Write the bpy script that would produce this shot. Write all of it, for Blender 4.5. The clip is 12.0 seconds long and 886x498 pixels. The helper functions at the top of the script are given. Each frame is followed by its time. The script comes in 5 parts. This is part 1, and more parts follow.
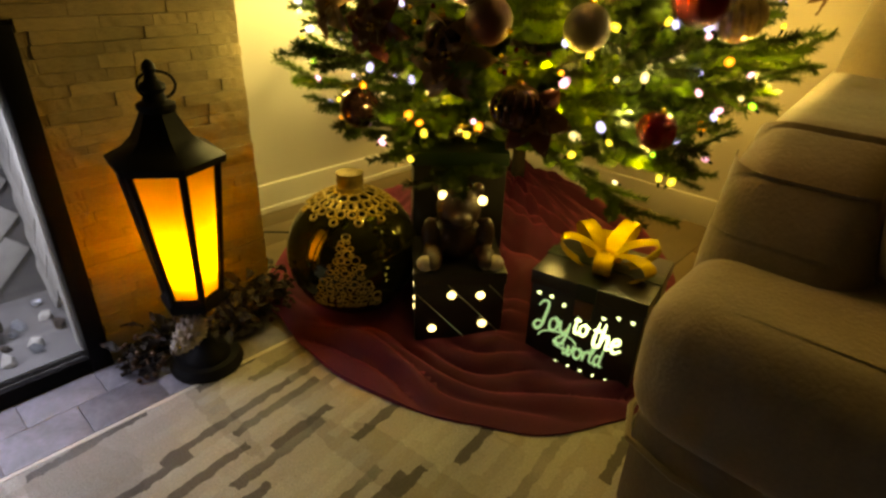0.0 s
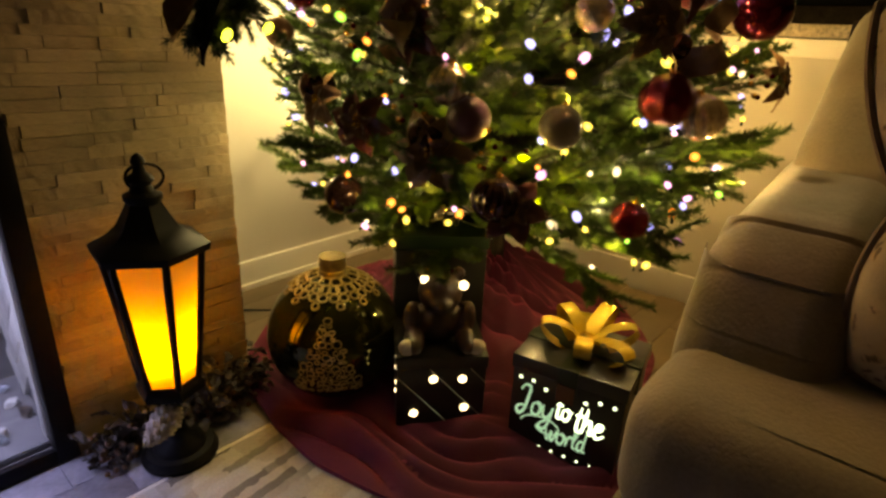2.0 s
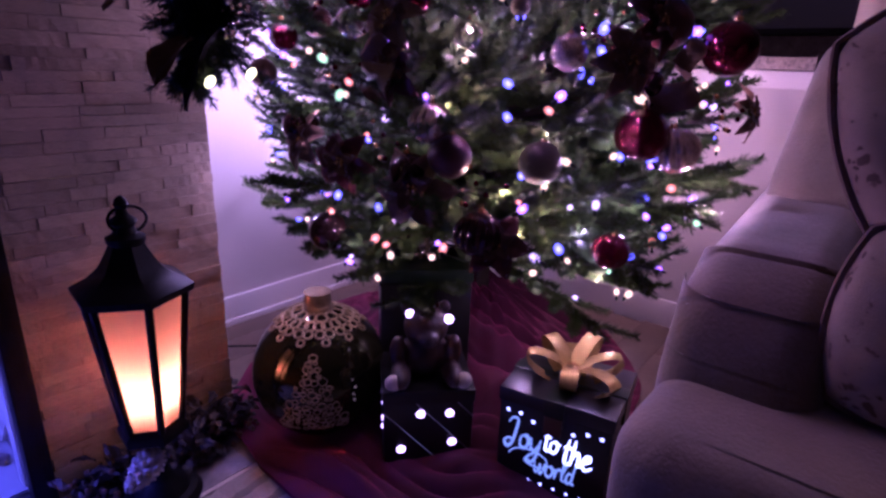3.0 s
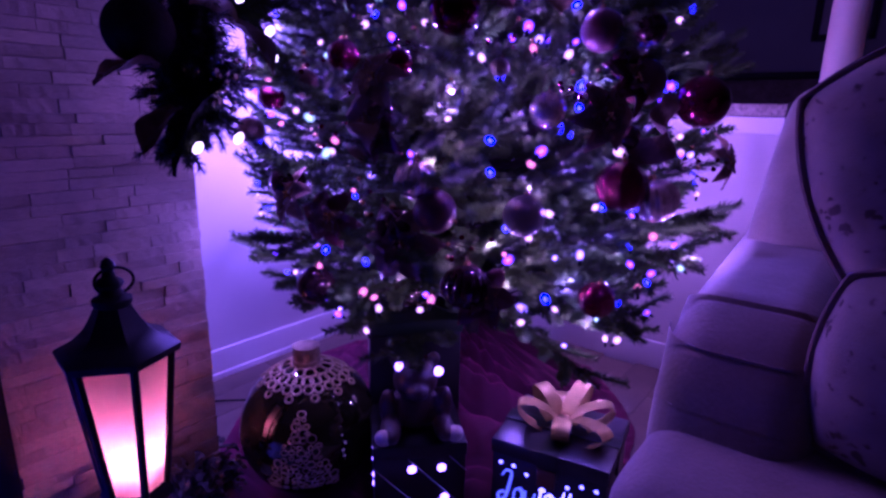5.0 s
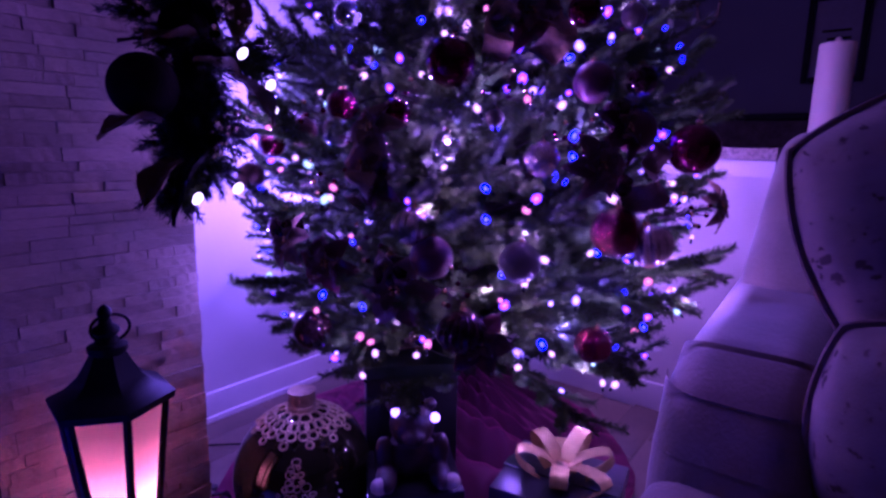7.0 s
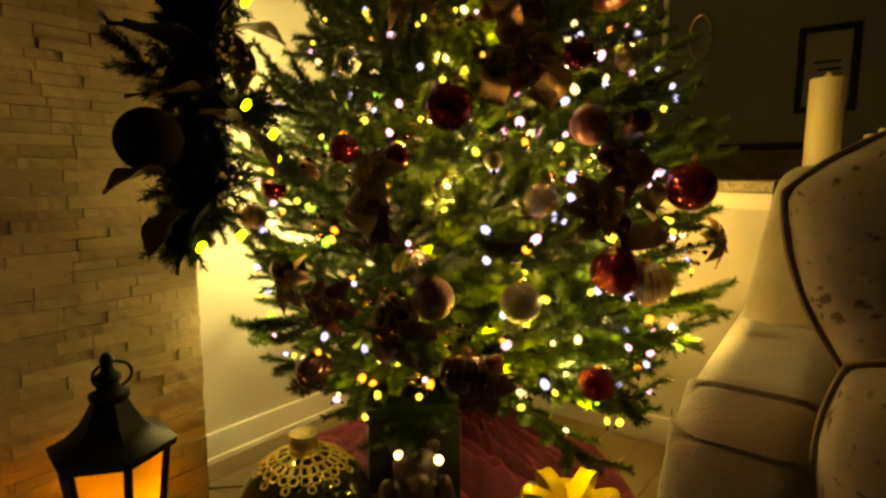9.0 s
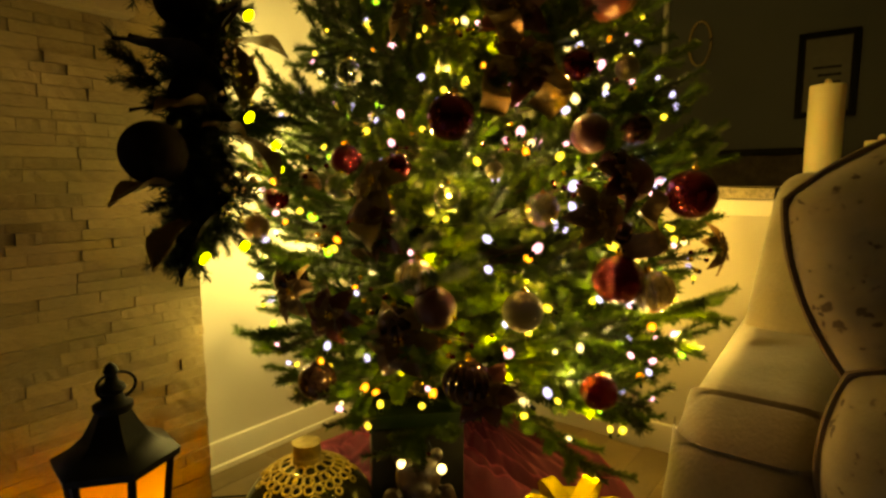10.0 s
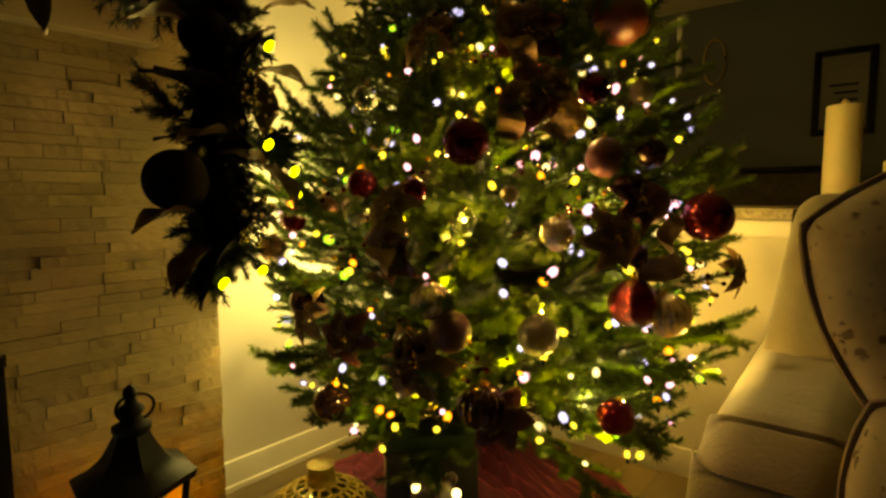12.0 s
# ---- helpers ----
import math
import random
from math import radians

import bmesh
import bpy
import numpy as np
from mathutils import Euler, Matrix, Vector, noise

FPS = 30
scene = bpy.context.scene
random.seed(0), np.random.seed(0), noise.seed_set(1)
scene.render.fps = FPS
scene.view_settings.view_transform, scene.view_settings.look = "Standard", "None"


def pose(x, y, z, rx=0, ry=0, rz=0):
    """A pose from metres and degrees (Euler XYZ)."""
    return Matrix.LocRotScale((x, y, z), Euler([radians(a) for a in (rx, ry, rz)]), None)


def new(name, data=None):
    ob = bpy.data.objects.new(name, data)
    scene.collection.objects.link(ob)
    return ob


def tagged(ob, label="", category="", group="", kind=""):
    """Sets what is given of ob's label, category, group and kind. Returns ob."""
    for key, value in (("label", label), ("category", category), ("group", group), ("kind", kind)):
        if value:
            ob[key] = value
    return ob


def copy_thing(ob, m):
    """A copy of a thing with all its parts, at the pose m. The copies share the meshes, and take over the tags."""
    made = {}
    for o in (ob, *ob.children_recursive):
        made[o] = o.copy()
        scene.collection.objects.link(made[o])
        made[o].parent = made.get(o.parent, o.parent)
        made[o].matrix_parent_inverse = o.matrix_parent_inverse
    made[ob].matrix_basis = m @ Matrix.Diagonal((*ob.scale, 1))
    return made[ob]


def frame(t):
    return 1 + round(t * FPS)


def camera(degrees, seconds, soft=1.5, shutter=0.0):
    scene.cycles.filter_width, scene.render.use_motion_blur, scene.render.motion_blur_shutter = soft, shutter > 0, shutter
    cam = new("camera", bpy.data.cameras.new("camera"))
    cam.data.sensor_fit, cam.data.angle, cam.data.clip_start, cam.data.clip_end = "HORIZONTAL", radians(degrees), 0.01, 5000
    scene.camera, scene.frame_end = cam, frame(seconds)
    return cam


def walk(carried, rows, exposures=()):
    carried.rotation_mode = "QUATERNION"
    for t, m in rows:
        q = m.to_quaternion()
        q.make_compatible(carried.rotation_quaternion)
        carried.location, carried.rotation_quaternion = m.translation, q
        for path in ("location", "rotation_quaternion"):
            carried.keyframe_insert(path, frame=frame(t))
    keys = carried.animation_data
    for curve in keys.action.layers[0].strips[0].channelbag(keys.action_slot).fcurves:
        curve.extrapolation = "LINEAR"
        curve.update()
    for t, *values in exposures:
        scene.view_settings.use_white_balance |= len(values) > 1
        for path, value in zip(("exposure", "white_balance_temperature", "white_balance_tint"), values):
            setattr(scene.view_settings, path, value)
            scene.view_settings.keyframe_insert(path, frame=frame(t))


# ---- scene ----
cam = camera(77.0, 12.0, soft=2.7)
METRES, EYE, TILT, LEAN, TURN = 0.18, 0.86, -27.5, -1.9, -47.0
ROWS = [
    (0.0, 0.0, 0.0, 0.0, 0.0, 0.0, -0.0),
    (0.5, -0.0148, -0.0183, 0.0283, -0.7, 0.11, -0.13),
    (1.0, -0.0149, -0.0598, 0.108, -1.07, 0.99, -0.17),
    (1.5, -0.0348, -0.0861, 0.1923, -1.55, 4.55, -0.05),
    (2.0, -0.026, -0.1068, 0.2489, -2.07, 6.56, 0.23),
    (2.5, -0.0102, -0.1413, 0.2985, -2.72, 8.13, 0.88),
    (4.5, 0.043, -0.2521, 0.4462, -3.85, 11.71, 2.87),
    (5.0, 0.0471, -0.2667, 0.4757, -3.93, 13.25, 3.04),
    (5.5, 0.0533, -0.2896, 0.5116, -4.05, 14.3, 3.06),
    (6.0, 0.0562, -0.3072, 0.5394, -4.07, 15.37, 3.0),
    (6.5, 0.0612, -0.3218, 0.5575, -4.11, 16.19, 2.99),
    (7.0, 0.0716, -0.3436, 0.5883, -4.07, 16.77, 3.08),
    (9.0, 0.0708, -0.4283, 0.7061, -3.74, 19.75, 3.83),
    (9.5, 0.0778, -0.4493, 0.7214, -3.65, 20.26, 3.96),
    (10.0, 0.0677, -0.4656, 0.7308, -3.47, 20.39, 4.04),
    (10.5, 0.0651, -0.4795, 0.7457, -3.21, 20.88, 4.07),
    (11.0, 0.0534, -0.4933, 0.7616, -2.89, 21.07, 3.93),
    (11.5, 0.0473, -0.5022, 0.7697, -2.54, 21.47, 3.68),
    (12.0, 0.0485, -0.5247, 0.8016, -2.22, 22.09, 3.46),
]
EXPOSURES = [
    (0.0, 0.95, 16000, -14), (1.6, 0.95, 16000, -14), (1.8, 0.95, 12000, -8), (2.0, 0.92, 8800, 5), (2.2, 0.85, 6500, 25), (2.5, 0.8, 4450, 75), (2.7, 0.6, 4450, 98), (3.4, 0.2, 4650, 140), (4.3, -0.15, 4650, 182),
    (7.2, -0.15, 4650, 182), (8.0, 0.3, 4750, 125), (8.5, 0.65, 6000, 50), (8.8, 0.95, 8500, 5), (9.0, 1.1, 14000, -10), (9.2, 1.1, 20000, -14), (12.0, 1.0, 20000, -14),
]
walk(cam, [(t, pose(0, 0, EYE, TILT, LEAN, TURN) @ pose(METRES * x, METRES * y, METRES * z, 90 + pitch, roll, yaw)) for t, x, y, z, yaw, pitch, roll in ROWS], EXPOSURES)

# ---- light ----
world = bpy.data.worlds.new("night")
world.use_nodes = True
world.node_tree.nodes["Background"].inputs[0].default_value = (0.024, 0.026, 0.03, 1)
world.node_tree.nodes["Background"].inputs[1].default_value = 0.3
scene.world = world
BULB_POWER = 2.5
STRING_WATTS = 68.0
FLAME_POWER = 72.0


def lamp(name, kind, energy, colour, m, size=0.1, size_y=None):
    data = bpy.data.lights.new(name, kind)
    data.energy, data.color = energy, colour
    if kind == "AREA":
        data.size = size
        if size_y:
            data.shape, data.size_y = "RECTANGLE", size_y
    else:
        data.shadow_soft_size = size
    ob = new(name, data)
    ob.matrix_basis = m
    return ob


# cool LED strip of the electric fire, under the lintel of the firebox
lamp("fire_strip_light", "AREA", 4.6, (0.38, 0.43, 1.0), pose(-0.3, 1.33, 0.655), 0.9, 0.06).data.spread = radians(130)


# ---- materials ----
def nodes_of(name):
    m = bpy.data.materials.new(name)
    m.use_nodes = True
    nt = m.node_tree
    return m, nt, nt.nodes["Principled BSDF"]


def mat(name, colour, rough=0.6, metal=0.0, vary=0.25, scale=20.0, bump=0.2, fine=200.0, second=None, **extra):
    """A surface with variation at two scales and a fine relief."""
    m, nt, b = nodes_of(name)
    N, L = nt.nodes, nt.links
    co = N.new("ShaderNodeTexCoord")
    n1, n2 = N.new("ShaderNodeTexNoise"), N.new("ShaderNodeTexNoise")
    n1.inputs["Scale"].default_value, n2.inputs["Scale"].default_value = scale, fine
    n1.inputs["Detail"].default_value, n2.inputs["Detail"].default_value = 5, 3
    for n in (n1, n2):
        L.new(co.outputs["Object"], n.inputs["Vector"])
    ramp = N.new("ShaderNodeValToRGB")
    c = Vector(colour)
    d = Vector(second) if second else c * (1 - vary)
    ramp.color_ramp.elements[0].color = (*d, 1)
    ramp.color_ramp.elements[1].color = (*(c * (1 + vary * 0.4)), 1)
    ramp.color_ramp.elements[0].position, ramp.color_ramp.elements[1].position = 0.3, 0.7
    mixf = N.new("ShaderNodeMath")
    mixf.operation = "MULTIPLY_ADD"
    mixf.inputs[1].default_value = 0.35
    L.new(n2.outputs[0], mixf.inputs[0])
    half = N.new("ShaderNodeMath")
    half.operation = "MULTIPLY"
    half.inputs[1].default_value = 0.65
    L.new(n1.outputs[0], half.inputs[0])
    L.new(half.outputs[0], mixf.inputs[2])
    L.new(mixf.outputs[0], ramp.inputs[0])
    info = N.new("ShaderNodeObjectInfo")
    hsv = N.new("ShaderNodeHueSaturation")
    rv = N.new("ShaderNodeMapRange")
    rv.inputs["To Min"].default_value, rv.inputs["To Max"].default_value = 1 - vary * 0.6, 1 + vary * 0.6
    L.new(info.outputs["Random"], rv.inputs["Value"])
    L.new(rv.outputs[0], hsv.inputs["Value"])
    L.new(ramp.outputs[0], hsv.inputs["Color"])
    L.new(hsv.outputs[0], b.inputs["Base Color"])
    b.inputs["Roughness"].default_value, b.inputs["Metallic"].default_value = rough, metal
    if bump:
        bp = N.new("ShaderNodeBump")
        bp.inputs["Strength"].default_value, bp.inputs["Distance"].default_value = bump, 0.004
        L.new(mixf.outputs[0], bp.inputs["Height"])
        L.new(bp.outputs[0], b.inputs["Normal"])
    for key, value in extra.items():
        b.inputs[key.replace("_", " ")].default_value = value
    return m


def glow(name, colour, strength):
    m, nt, b = nodes_of(name)
    b.inputs["Base Color"].default_value = (*colour, 1)
    b.inputs["Emission Color"].default_value = (*colour, 1)
    b.inputs["Emission Strength"].default_value = strength
    return m


def rug_material():
    m, nt, b = nodes_of("rug_pile")
    N, L = nt.nodes, nt.links
    co, mp = N.new("ShaderNodeTexCoord"), N.new("ShaderNodeMapping")
    mp.inputs["Rotation"].default_value = (0, 0, radians(-6))
    mp.inputs["Scale"].default_value = (1.0, 1.0, 1)
    warp, wmix = N.new("ShaderNodeTexNoise"), N.new("ShaderNodeMix")
    warp.inputs["Scale"].default_value, warp.inputs["Detail"].default_value = 45.0, 5
    wmix.data_type = "RGBA"
    wmix.inputs[0].default_value = 0.022
    L.new(co.outputs["Object"], warp.inputs["Vector"])
    L.new(co.outputs["Object"], wmix.inputs[6])
    L.new(warp.outputs["Color"], wmix.inputs[7])
    L.new(wmix.outputs[2], mp.inputs[0])
    vo = N.new("ShaderNodeTexBrick")
    vo.offset, vo.offset_frequency, vo.squash, vo.squash_frequency = 0.37, 2, 0.7, 3
    for key, value in (("Scale", 1.0), ("Mortar Size", 0.0), ("Brick Width", 0.21), ("Row Height", 0.021), ("Bias", 0.0)):
        vo.inputs[key].default_value = value
    vo.inputs["Color1"].default_value, vo.inputs["Color2"].default_value = (0, 0, 0, 1), (1, 1, 1, 1)
    L.new(mp.outputs[0], vo.inputs["Vector"])
    n1, n2 = N.new("ShaderNodeTexNoise"), N.new("ShaderNodeTexNoise")
    n1.inputs["Scale"].default_value, n2.inputs["Scale"].default_value = 3.0, 260.0
    L.new(co.outputs["Object"], n1.inputs["Vector"])
    L.new(co.outputs["Object"], n2.inputs["Vector"])
    sep = N.new("ShaderNodeSeparateColor")
    L.new(vo.outputs["Color"], sep.inputs[0])
    add = N.new("ShaderNodeMath")
    add.operation = "MULTIPLY_ADD"
    add.inputs[1].default_value = 0.55
    L.new(n1.outputs[0], add.inputs[0])
    L.new(sep.outputs[0], add.inputs[2])
    ramp = N.new("ShaderNodeValToRGB")
    e = ramp.color_ramp.elements
    e[0].position, e[0].color = 0.42, (0.13, 0.12, 0.105, 1)
    e[1].position, e[1].color = 0.60, (0.50, 0.48, 0.43, 1)
    x = e.new(1.0)
    x.color = (0.42, 0.39, 0.33, 1)
    L.new(add.outputs[0], ramp.inputs[0])
    mul = N.new("ShaderNodeMix")
    mul.data_type, mul.blend_type = "RGBA", "MULTIPLY"
    mul.inputs[0].default_value = 0.5
    L.new(ramp.outputs[0], mul.inputs[6])
    L.new(n2.outputs[0], mul.inputs[7])
    mp2, vo2, s2, r2, band = N.new("ShaderNodeMapping"), N.new("ShaderNodeTexVoronoi"), N.new("ShaderNodeSeparateColor"), N.new("ShaderNodeValToRGB"), N.new("ShaderNodeMix")
    mp2.inputs["Rotation"].default_value, mp2.inputs["Scale"].default_value = (0, 0, radians(-24)), (13.0, 3.2, 1)
    vo2.distance = "CHEBYCHEV"
    vo2.inputs["Scale"].default_value = 1.0
    r2.color_ramp.elements[0].color, r2.color_ramp.elements[0].position = (0.55, 0.55, 0.55, 1), 0.25
    r2.color_ramp.elements[1].color, r2.color_ramp.elements[1].position = (1, 1, 1, 1), 0.55
    band.data_type, band.blend_type = "RGBA", "MULTIPLY"
    band.inputs[0].default_value = 0.45
    L.new(wmix.outputs[2], mp2.inputs[0])
    L.new(mp2.outputs[0], vo2.inputs["Vector"])
    L.new(vo2.outputs["Color"], s2.inputs[0])
    L.new(s2.outputs[1], r2.inputs[0])
    L.new(mul.outputs[2], band.inputs[6])
    L.new(r2.outputs[0], band.inputs[7])
    L.new(band.outputs[2], b.inputs["Base Color"])
    b.inputs["Roughness"].default_value = 0.95
    bp = N.new("ShaderNodeBump")
    bp.inputs["Strength"].default_value, bp.inputs["Distance"].default_value = 0.6, 0.006
    L.new(n2.outputs[0], bp.inputs["Height"])
    L.new(bp.outputs[0], b.inputs["Normal"])
    return m


def floral_material():
    """Cream linen with a printed, faded brown flower pattern."""
    m, nt, b = nodes_of("floral_linen")
    N, L = nt.nodes, nt.links
    co = N.new("ShaderNodeTexCoord")
    warp, vo, n2 = N.new("ShaderNodeTexNoise"), N.new("ShaderNodeTexVoronoi"), N.new("ShaderNodeTexNoise")
    warp.inputs["Scale"].default_value, warp.inputs["Detail"].default_value = 34.0, 6
    vo.inputs["Scale"].default_value = 40.0
    n2.inputs["Scale"].default_value = 320.0
    mix = N.new("ShaderNodeMix")
    mix.data_type = "RGBA"
    mix.inputs[0].default_value = 0.05
    L.new(co.outputs["Object"], warp.inputs["Vector"])
    L.new(co.outputs["Object"], mix.inputs[6])
    L.new(warp.outputs["Color"], mix.inputs[7])
    L.new(mix.outputs[2], vo.inputs["Vector"])
    L.new(co.outputs["Object"], n2.inputs["Vector"])
    ramp = N.new("ShaderNodeValToRGB")
    e = ramp.color_ramp.elements
    e[0].position, e[0].color = 0.27, (0.07, 0.048, 0.03, 1)
    e[1].position, e[1].color = 0.40, (0.23, 0.185, 0.125, 1)
    e.new(0.60).color = (0.25, 0.205, 0.14, 1)
    # small petals gathered in sprays, over a cloudy ground
    spray, cut = N.new("ShaderNodeTexNoise"), N.new("ShaderNodeMapRange")
    spray.inputs["Scale"].default_value, spray.inputs["Detail"].default_value = 13.0, 3
    cut.inputs["From Min"].default_value, cut.inputs["From Max"].default_value = 0.62, 0.40
    cut.inputs["To Min"].default_value, cut.inputs["To Max"].default_value = 0.0, 0.26
    add = N.new("ShaderNodeMath")
    L.new(co.outputs["Object"], spray.inputs["Vector"])
    L.new(spray.outputs[0], cut.inputs["Value"])
    L.new(vo.outputs["Distance"], add.inputs[0])
    L.new(cut.outputs[0], add.inputs[1])
    L.new(add.outputs[0], ramp.inputs[0])
    cloud = N.new("ShaderNodeMix")
    cloud.data_type, cloud.blend_type = "RGBA", "MULTIPLY"
    cloud.inputs[0].default_value = 0.6
    big = N.new("ShaderNodeTexNoise")
    big.inputs["Scale"].default_value, big.inputs["Detail"].default_value = 9.0, 6
    lift = N.new("ShaderNodeMapRange")
    lift.inputs["From Min"].default_value, lift.inputs["From Max"].default_value = 0.3, 0.65
    lift.inputs["To Min"].default_value, lift.inputs["To Max"].default_value = 0.32, 1.0
    L.new(co.outputs["Object"], big.inputs["Vector"])
    L.new(big.outputs[0], lift.inputs["Value"])
    L.new(ramp.outputs[0], cloud.inputs[6])
    L.new(lift.outputs[0], cloud.inputs[7])
    L.new(cloud.outputs[2], b.inputs["Base Color"])
    b.inputs["Roughness"].default_value = 0.9
    bp = N.new("ShaderNodeBump")
    bp.inputs["Strength"].default_value, bp.inputs["Distance"].default_value = 0.35, 0.002
    L.new(n2.outputs[0], bp.inputs["Height"])
    L.new(bp.outputs[0], b.inputs["Normal"])
    return m


def frosted_material():
    m, nt, b = nodes_of("frosted_amber_glass")
    N, L = nt.nodes, nt.links
    out = N["Material Output"]
    tr, mix = N.new("ShaderNodeBsdfTranslucent"), N.new("ShaderNodeMixShader")
    no = N.new("ShaderNodeTexNoise")
    no.inputs["Scale"].default_value = 14
    ramp = N.new("ShaderNodeValToRGB")
    ramp.color_ramp.elements[0].color, ramp.color_ramp.elements[1].color = (0.93, 0.72, 0.44, 1), (0.97, 0.82, 0.56, 1)
    L.new(no.outputs[0], ramp.inputs[0])
    L.new(ramp.outputs[0], tr.inputs[0])
    wh = N.new("ShaderNodeBsdfDiffuse")
    wh.inputs[0].default_value = (0.85, 0.72, 0.5, 1)
    mix.inputs[0].default_value = 0.26
    L.new(tr.outputs[0], mix.inputs[1])
    L.new(wh.outputs[0], mix.inputs[2])
    L.new(mix.outputs[0], out.inputs[0])
    return m


WALL = mat("wall_paint", (0.60, 0.56, 0.50), 0.55, vary=0.06, scale=3, bump=0.12, fine=160)
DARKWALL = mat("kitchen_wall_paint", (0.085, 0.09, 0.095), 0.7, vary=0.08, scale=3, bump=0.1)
# dark tone for the two unseen walls, to cut bounced light
UNSEENWALL = mat("unseen_wall_dark", (0.22, 0.19, 0.15), 0.7, vary=0.08, scale=3, bump=0.1)
TRIM = mat("white_trim_paint", (0.75, 0.72, 0.66), 0.35, vary=0.05, scale=8, bump=0.05)
CEIL = mat("ceiling_paint", (0.65, 0.6, 0.5), 0.8, vary=0.05, scale=5, bump=0.15)
STONE = mat("split_face_stone", (0.335, 0.25, 0.145), 0.8, vary=0.28, scale=9, bump=0.5, fine=60)
STONEFAR = mat("split_face_stone_run", (0.335, 0.25, 0.145), 0.8, vary=0.3, scale=60, bump=1.0, fine=400)
MORTAR = mat("stone_backing", (0.33, 0.26, 0.17), 0.95, vary=0.2, scale=30, bump=0.6)
PLANK = mat("oak_plank", (0.17, 0.12, 0.07), 0.38, vary=0.3, scale=9, bump=0.15, fine=90)
UNDER = mat("subfloor", (0.08, 0.06, 0.04), 0.9)
RUG = rug_material()
BINDING = mat("rug_binding", (0.55, 0.52, 0.46), 0.9, vary=0.1, scale=60, bump=0.5)
BLACK = mat("black_painted_metal", (0.005, 0.0047, 0.0047), 0.5, 0.0, vary=0.3, scale=30, bump=0.15, Specular_IOR_Level=0.08)
GRANITE = mat("speckled_granite", (0.30, 0.25, 0.19), 0.3, vary=0.8, scale=90, bump=0.0, fine=300, second=(0.05, 0.045, 0.04))
FIREBRICK = mat("pale_fire_brick", (0.42, 0.42, 0.39), 0.75, vary=0.22, scale=30, bump=0.5)
FIRECLAY = mat("grey_fire_joint", (0.15, 0.15, 0.15), 0.9, vary=0.15, scale=30, bump=0.3)
LOG = mat("charred_log", (0.06, 0.045, 0.035), 0.9, vary=0.6, scale=25, bump=1.0, fine=90)
CRYSTAL = mat("fire_glass", (0.75, 0.82, 0.9), 0.06, vary=0.1, bump=0, Transmission_Weight=0.75)
LINEN = mat("beige_linen", (0.195, 0.157, 0.108), 0.95, vary=0.24, scale=11, bump=1.0, fine=150, Sheen_Weight=0.3, Specular_IOR_Level=0.2)
PIPING = mat("brown_piping", (0.12, 0.08, 0.05), 0.85, vary=0.2, scale=80, bump=0.4)
FLORAL = floral_material()
VELVET = mat("red_velvet", (0.085, 0.006, 0.028), 0.85, vary=0.4, scale=9, bump=0.4, fine=260, Sheen_Weight=0.7, Sheen_Tint=(0.6, 0.06, 0.16, 1))
FROST = frosted_material()
WAX = mat("cream_wax", (0.70, 0.60, 0.42), 0.5, vary=0.08, scale=12, bump=0.1, Subsurface_Weight=0.2)
FLAME = glow("candle_glow", (1.0, 0.43, 0.02), FLAME_POWER)


def bulb_material(name, power, clear, pale=0.0):
    """Colour-changing mini bulbs: each one leans to another hue. clear: how far the plastic lets the light behind it through."""
    m, nt, b = nodes_of(name)
    N, L = nt.nodes, nt.links
    info, ramp = N.new("ShaderNodeObjectInfo"), N.new("ShaderNodeValToRGB")
    cr = ramp.color_ramp
    cr.interpolation = "CONSTANT"
    e = cr.elements
    e[0].position, e[0].color = 0.0, (0.24, 0.24, 0.74, 1)
    e[1].position, e[1].color = 0.28, (0.60, 0.26, 0.58, 1)
    for p, c in ((0.50, (0.62, 0.44, 0.07, 1)), (0.74, (0.20, 0.54, 0.06, 1)), (0.81, (0.62, 0.18, 0.03, 1)), (0.90, (0.55, 0.42, 0.26, 1))):
        e.new(p).color = c
    L.new(info.outputs["Random"], ramp.inputs[0])
    em, tr, mix = N.new("ShaderNodeEmission"), N.new("ShaderNodeBsdfTransparent"), N.new("ShaderNodeMixShader")
    em.inputs[1].default_value, mix.inputs[0].default_value = power, clear
    wash = N.new("ShaderNodeMix")
    wash.data_type = "RGBA"
    wash.inputs[0].default_value, wash.inputs[7].default_value = pale, (0.55, 0.45, 0.22, 1)
    L.new(ramp.outputs[0], wash.inputs[6])
    L.new(wash.outputs[2], em.inputs[0])
    L.new(em.outputs[0], mix.inputs[1])
    L.new(tr.outputs[0], mix.inputs[2])
    L.new(mix.outputs[0], N["Material Output"].inputs[0])
    return m


BULB = bulb_material("bulb_plastic", BULB_POWER, 0.45)
CHIP = bulb_material("bulb_chip", BULB_POWER * 2.6, 0.0, 0.1)
COOLBULB = glow("cool_bulb", (0.9, 1.0, 0.08), 3.0)
BOXLIGHT = glow("box_led", (1.0, 0.80, 0.50), 2.2)
CUTOUT = glow("lit_cutout", (0.42, 0.72, 0.55), 0.34)
CUTBRIGHT = glow("lit_cutout_centre", (0.80, 1.0, 0.75), 1.4)
WIRE = mat("dark_green_wire", (0.008, 0.012, 0.006), 0.7, vary=0.2, Specular_IOR_Level=0.1)
NEEDLE = mat("fir_needle", (0.050, 0.084, 0.011), 0.5, vary=0.5, scale=30, bump=0, fine=60, second=(0.022, 0.042, 0.008), Specular_IOR_Level=0.25)
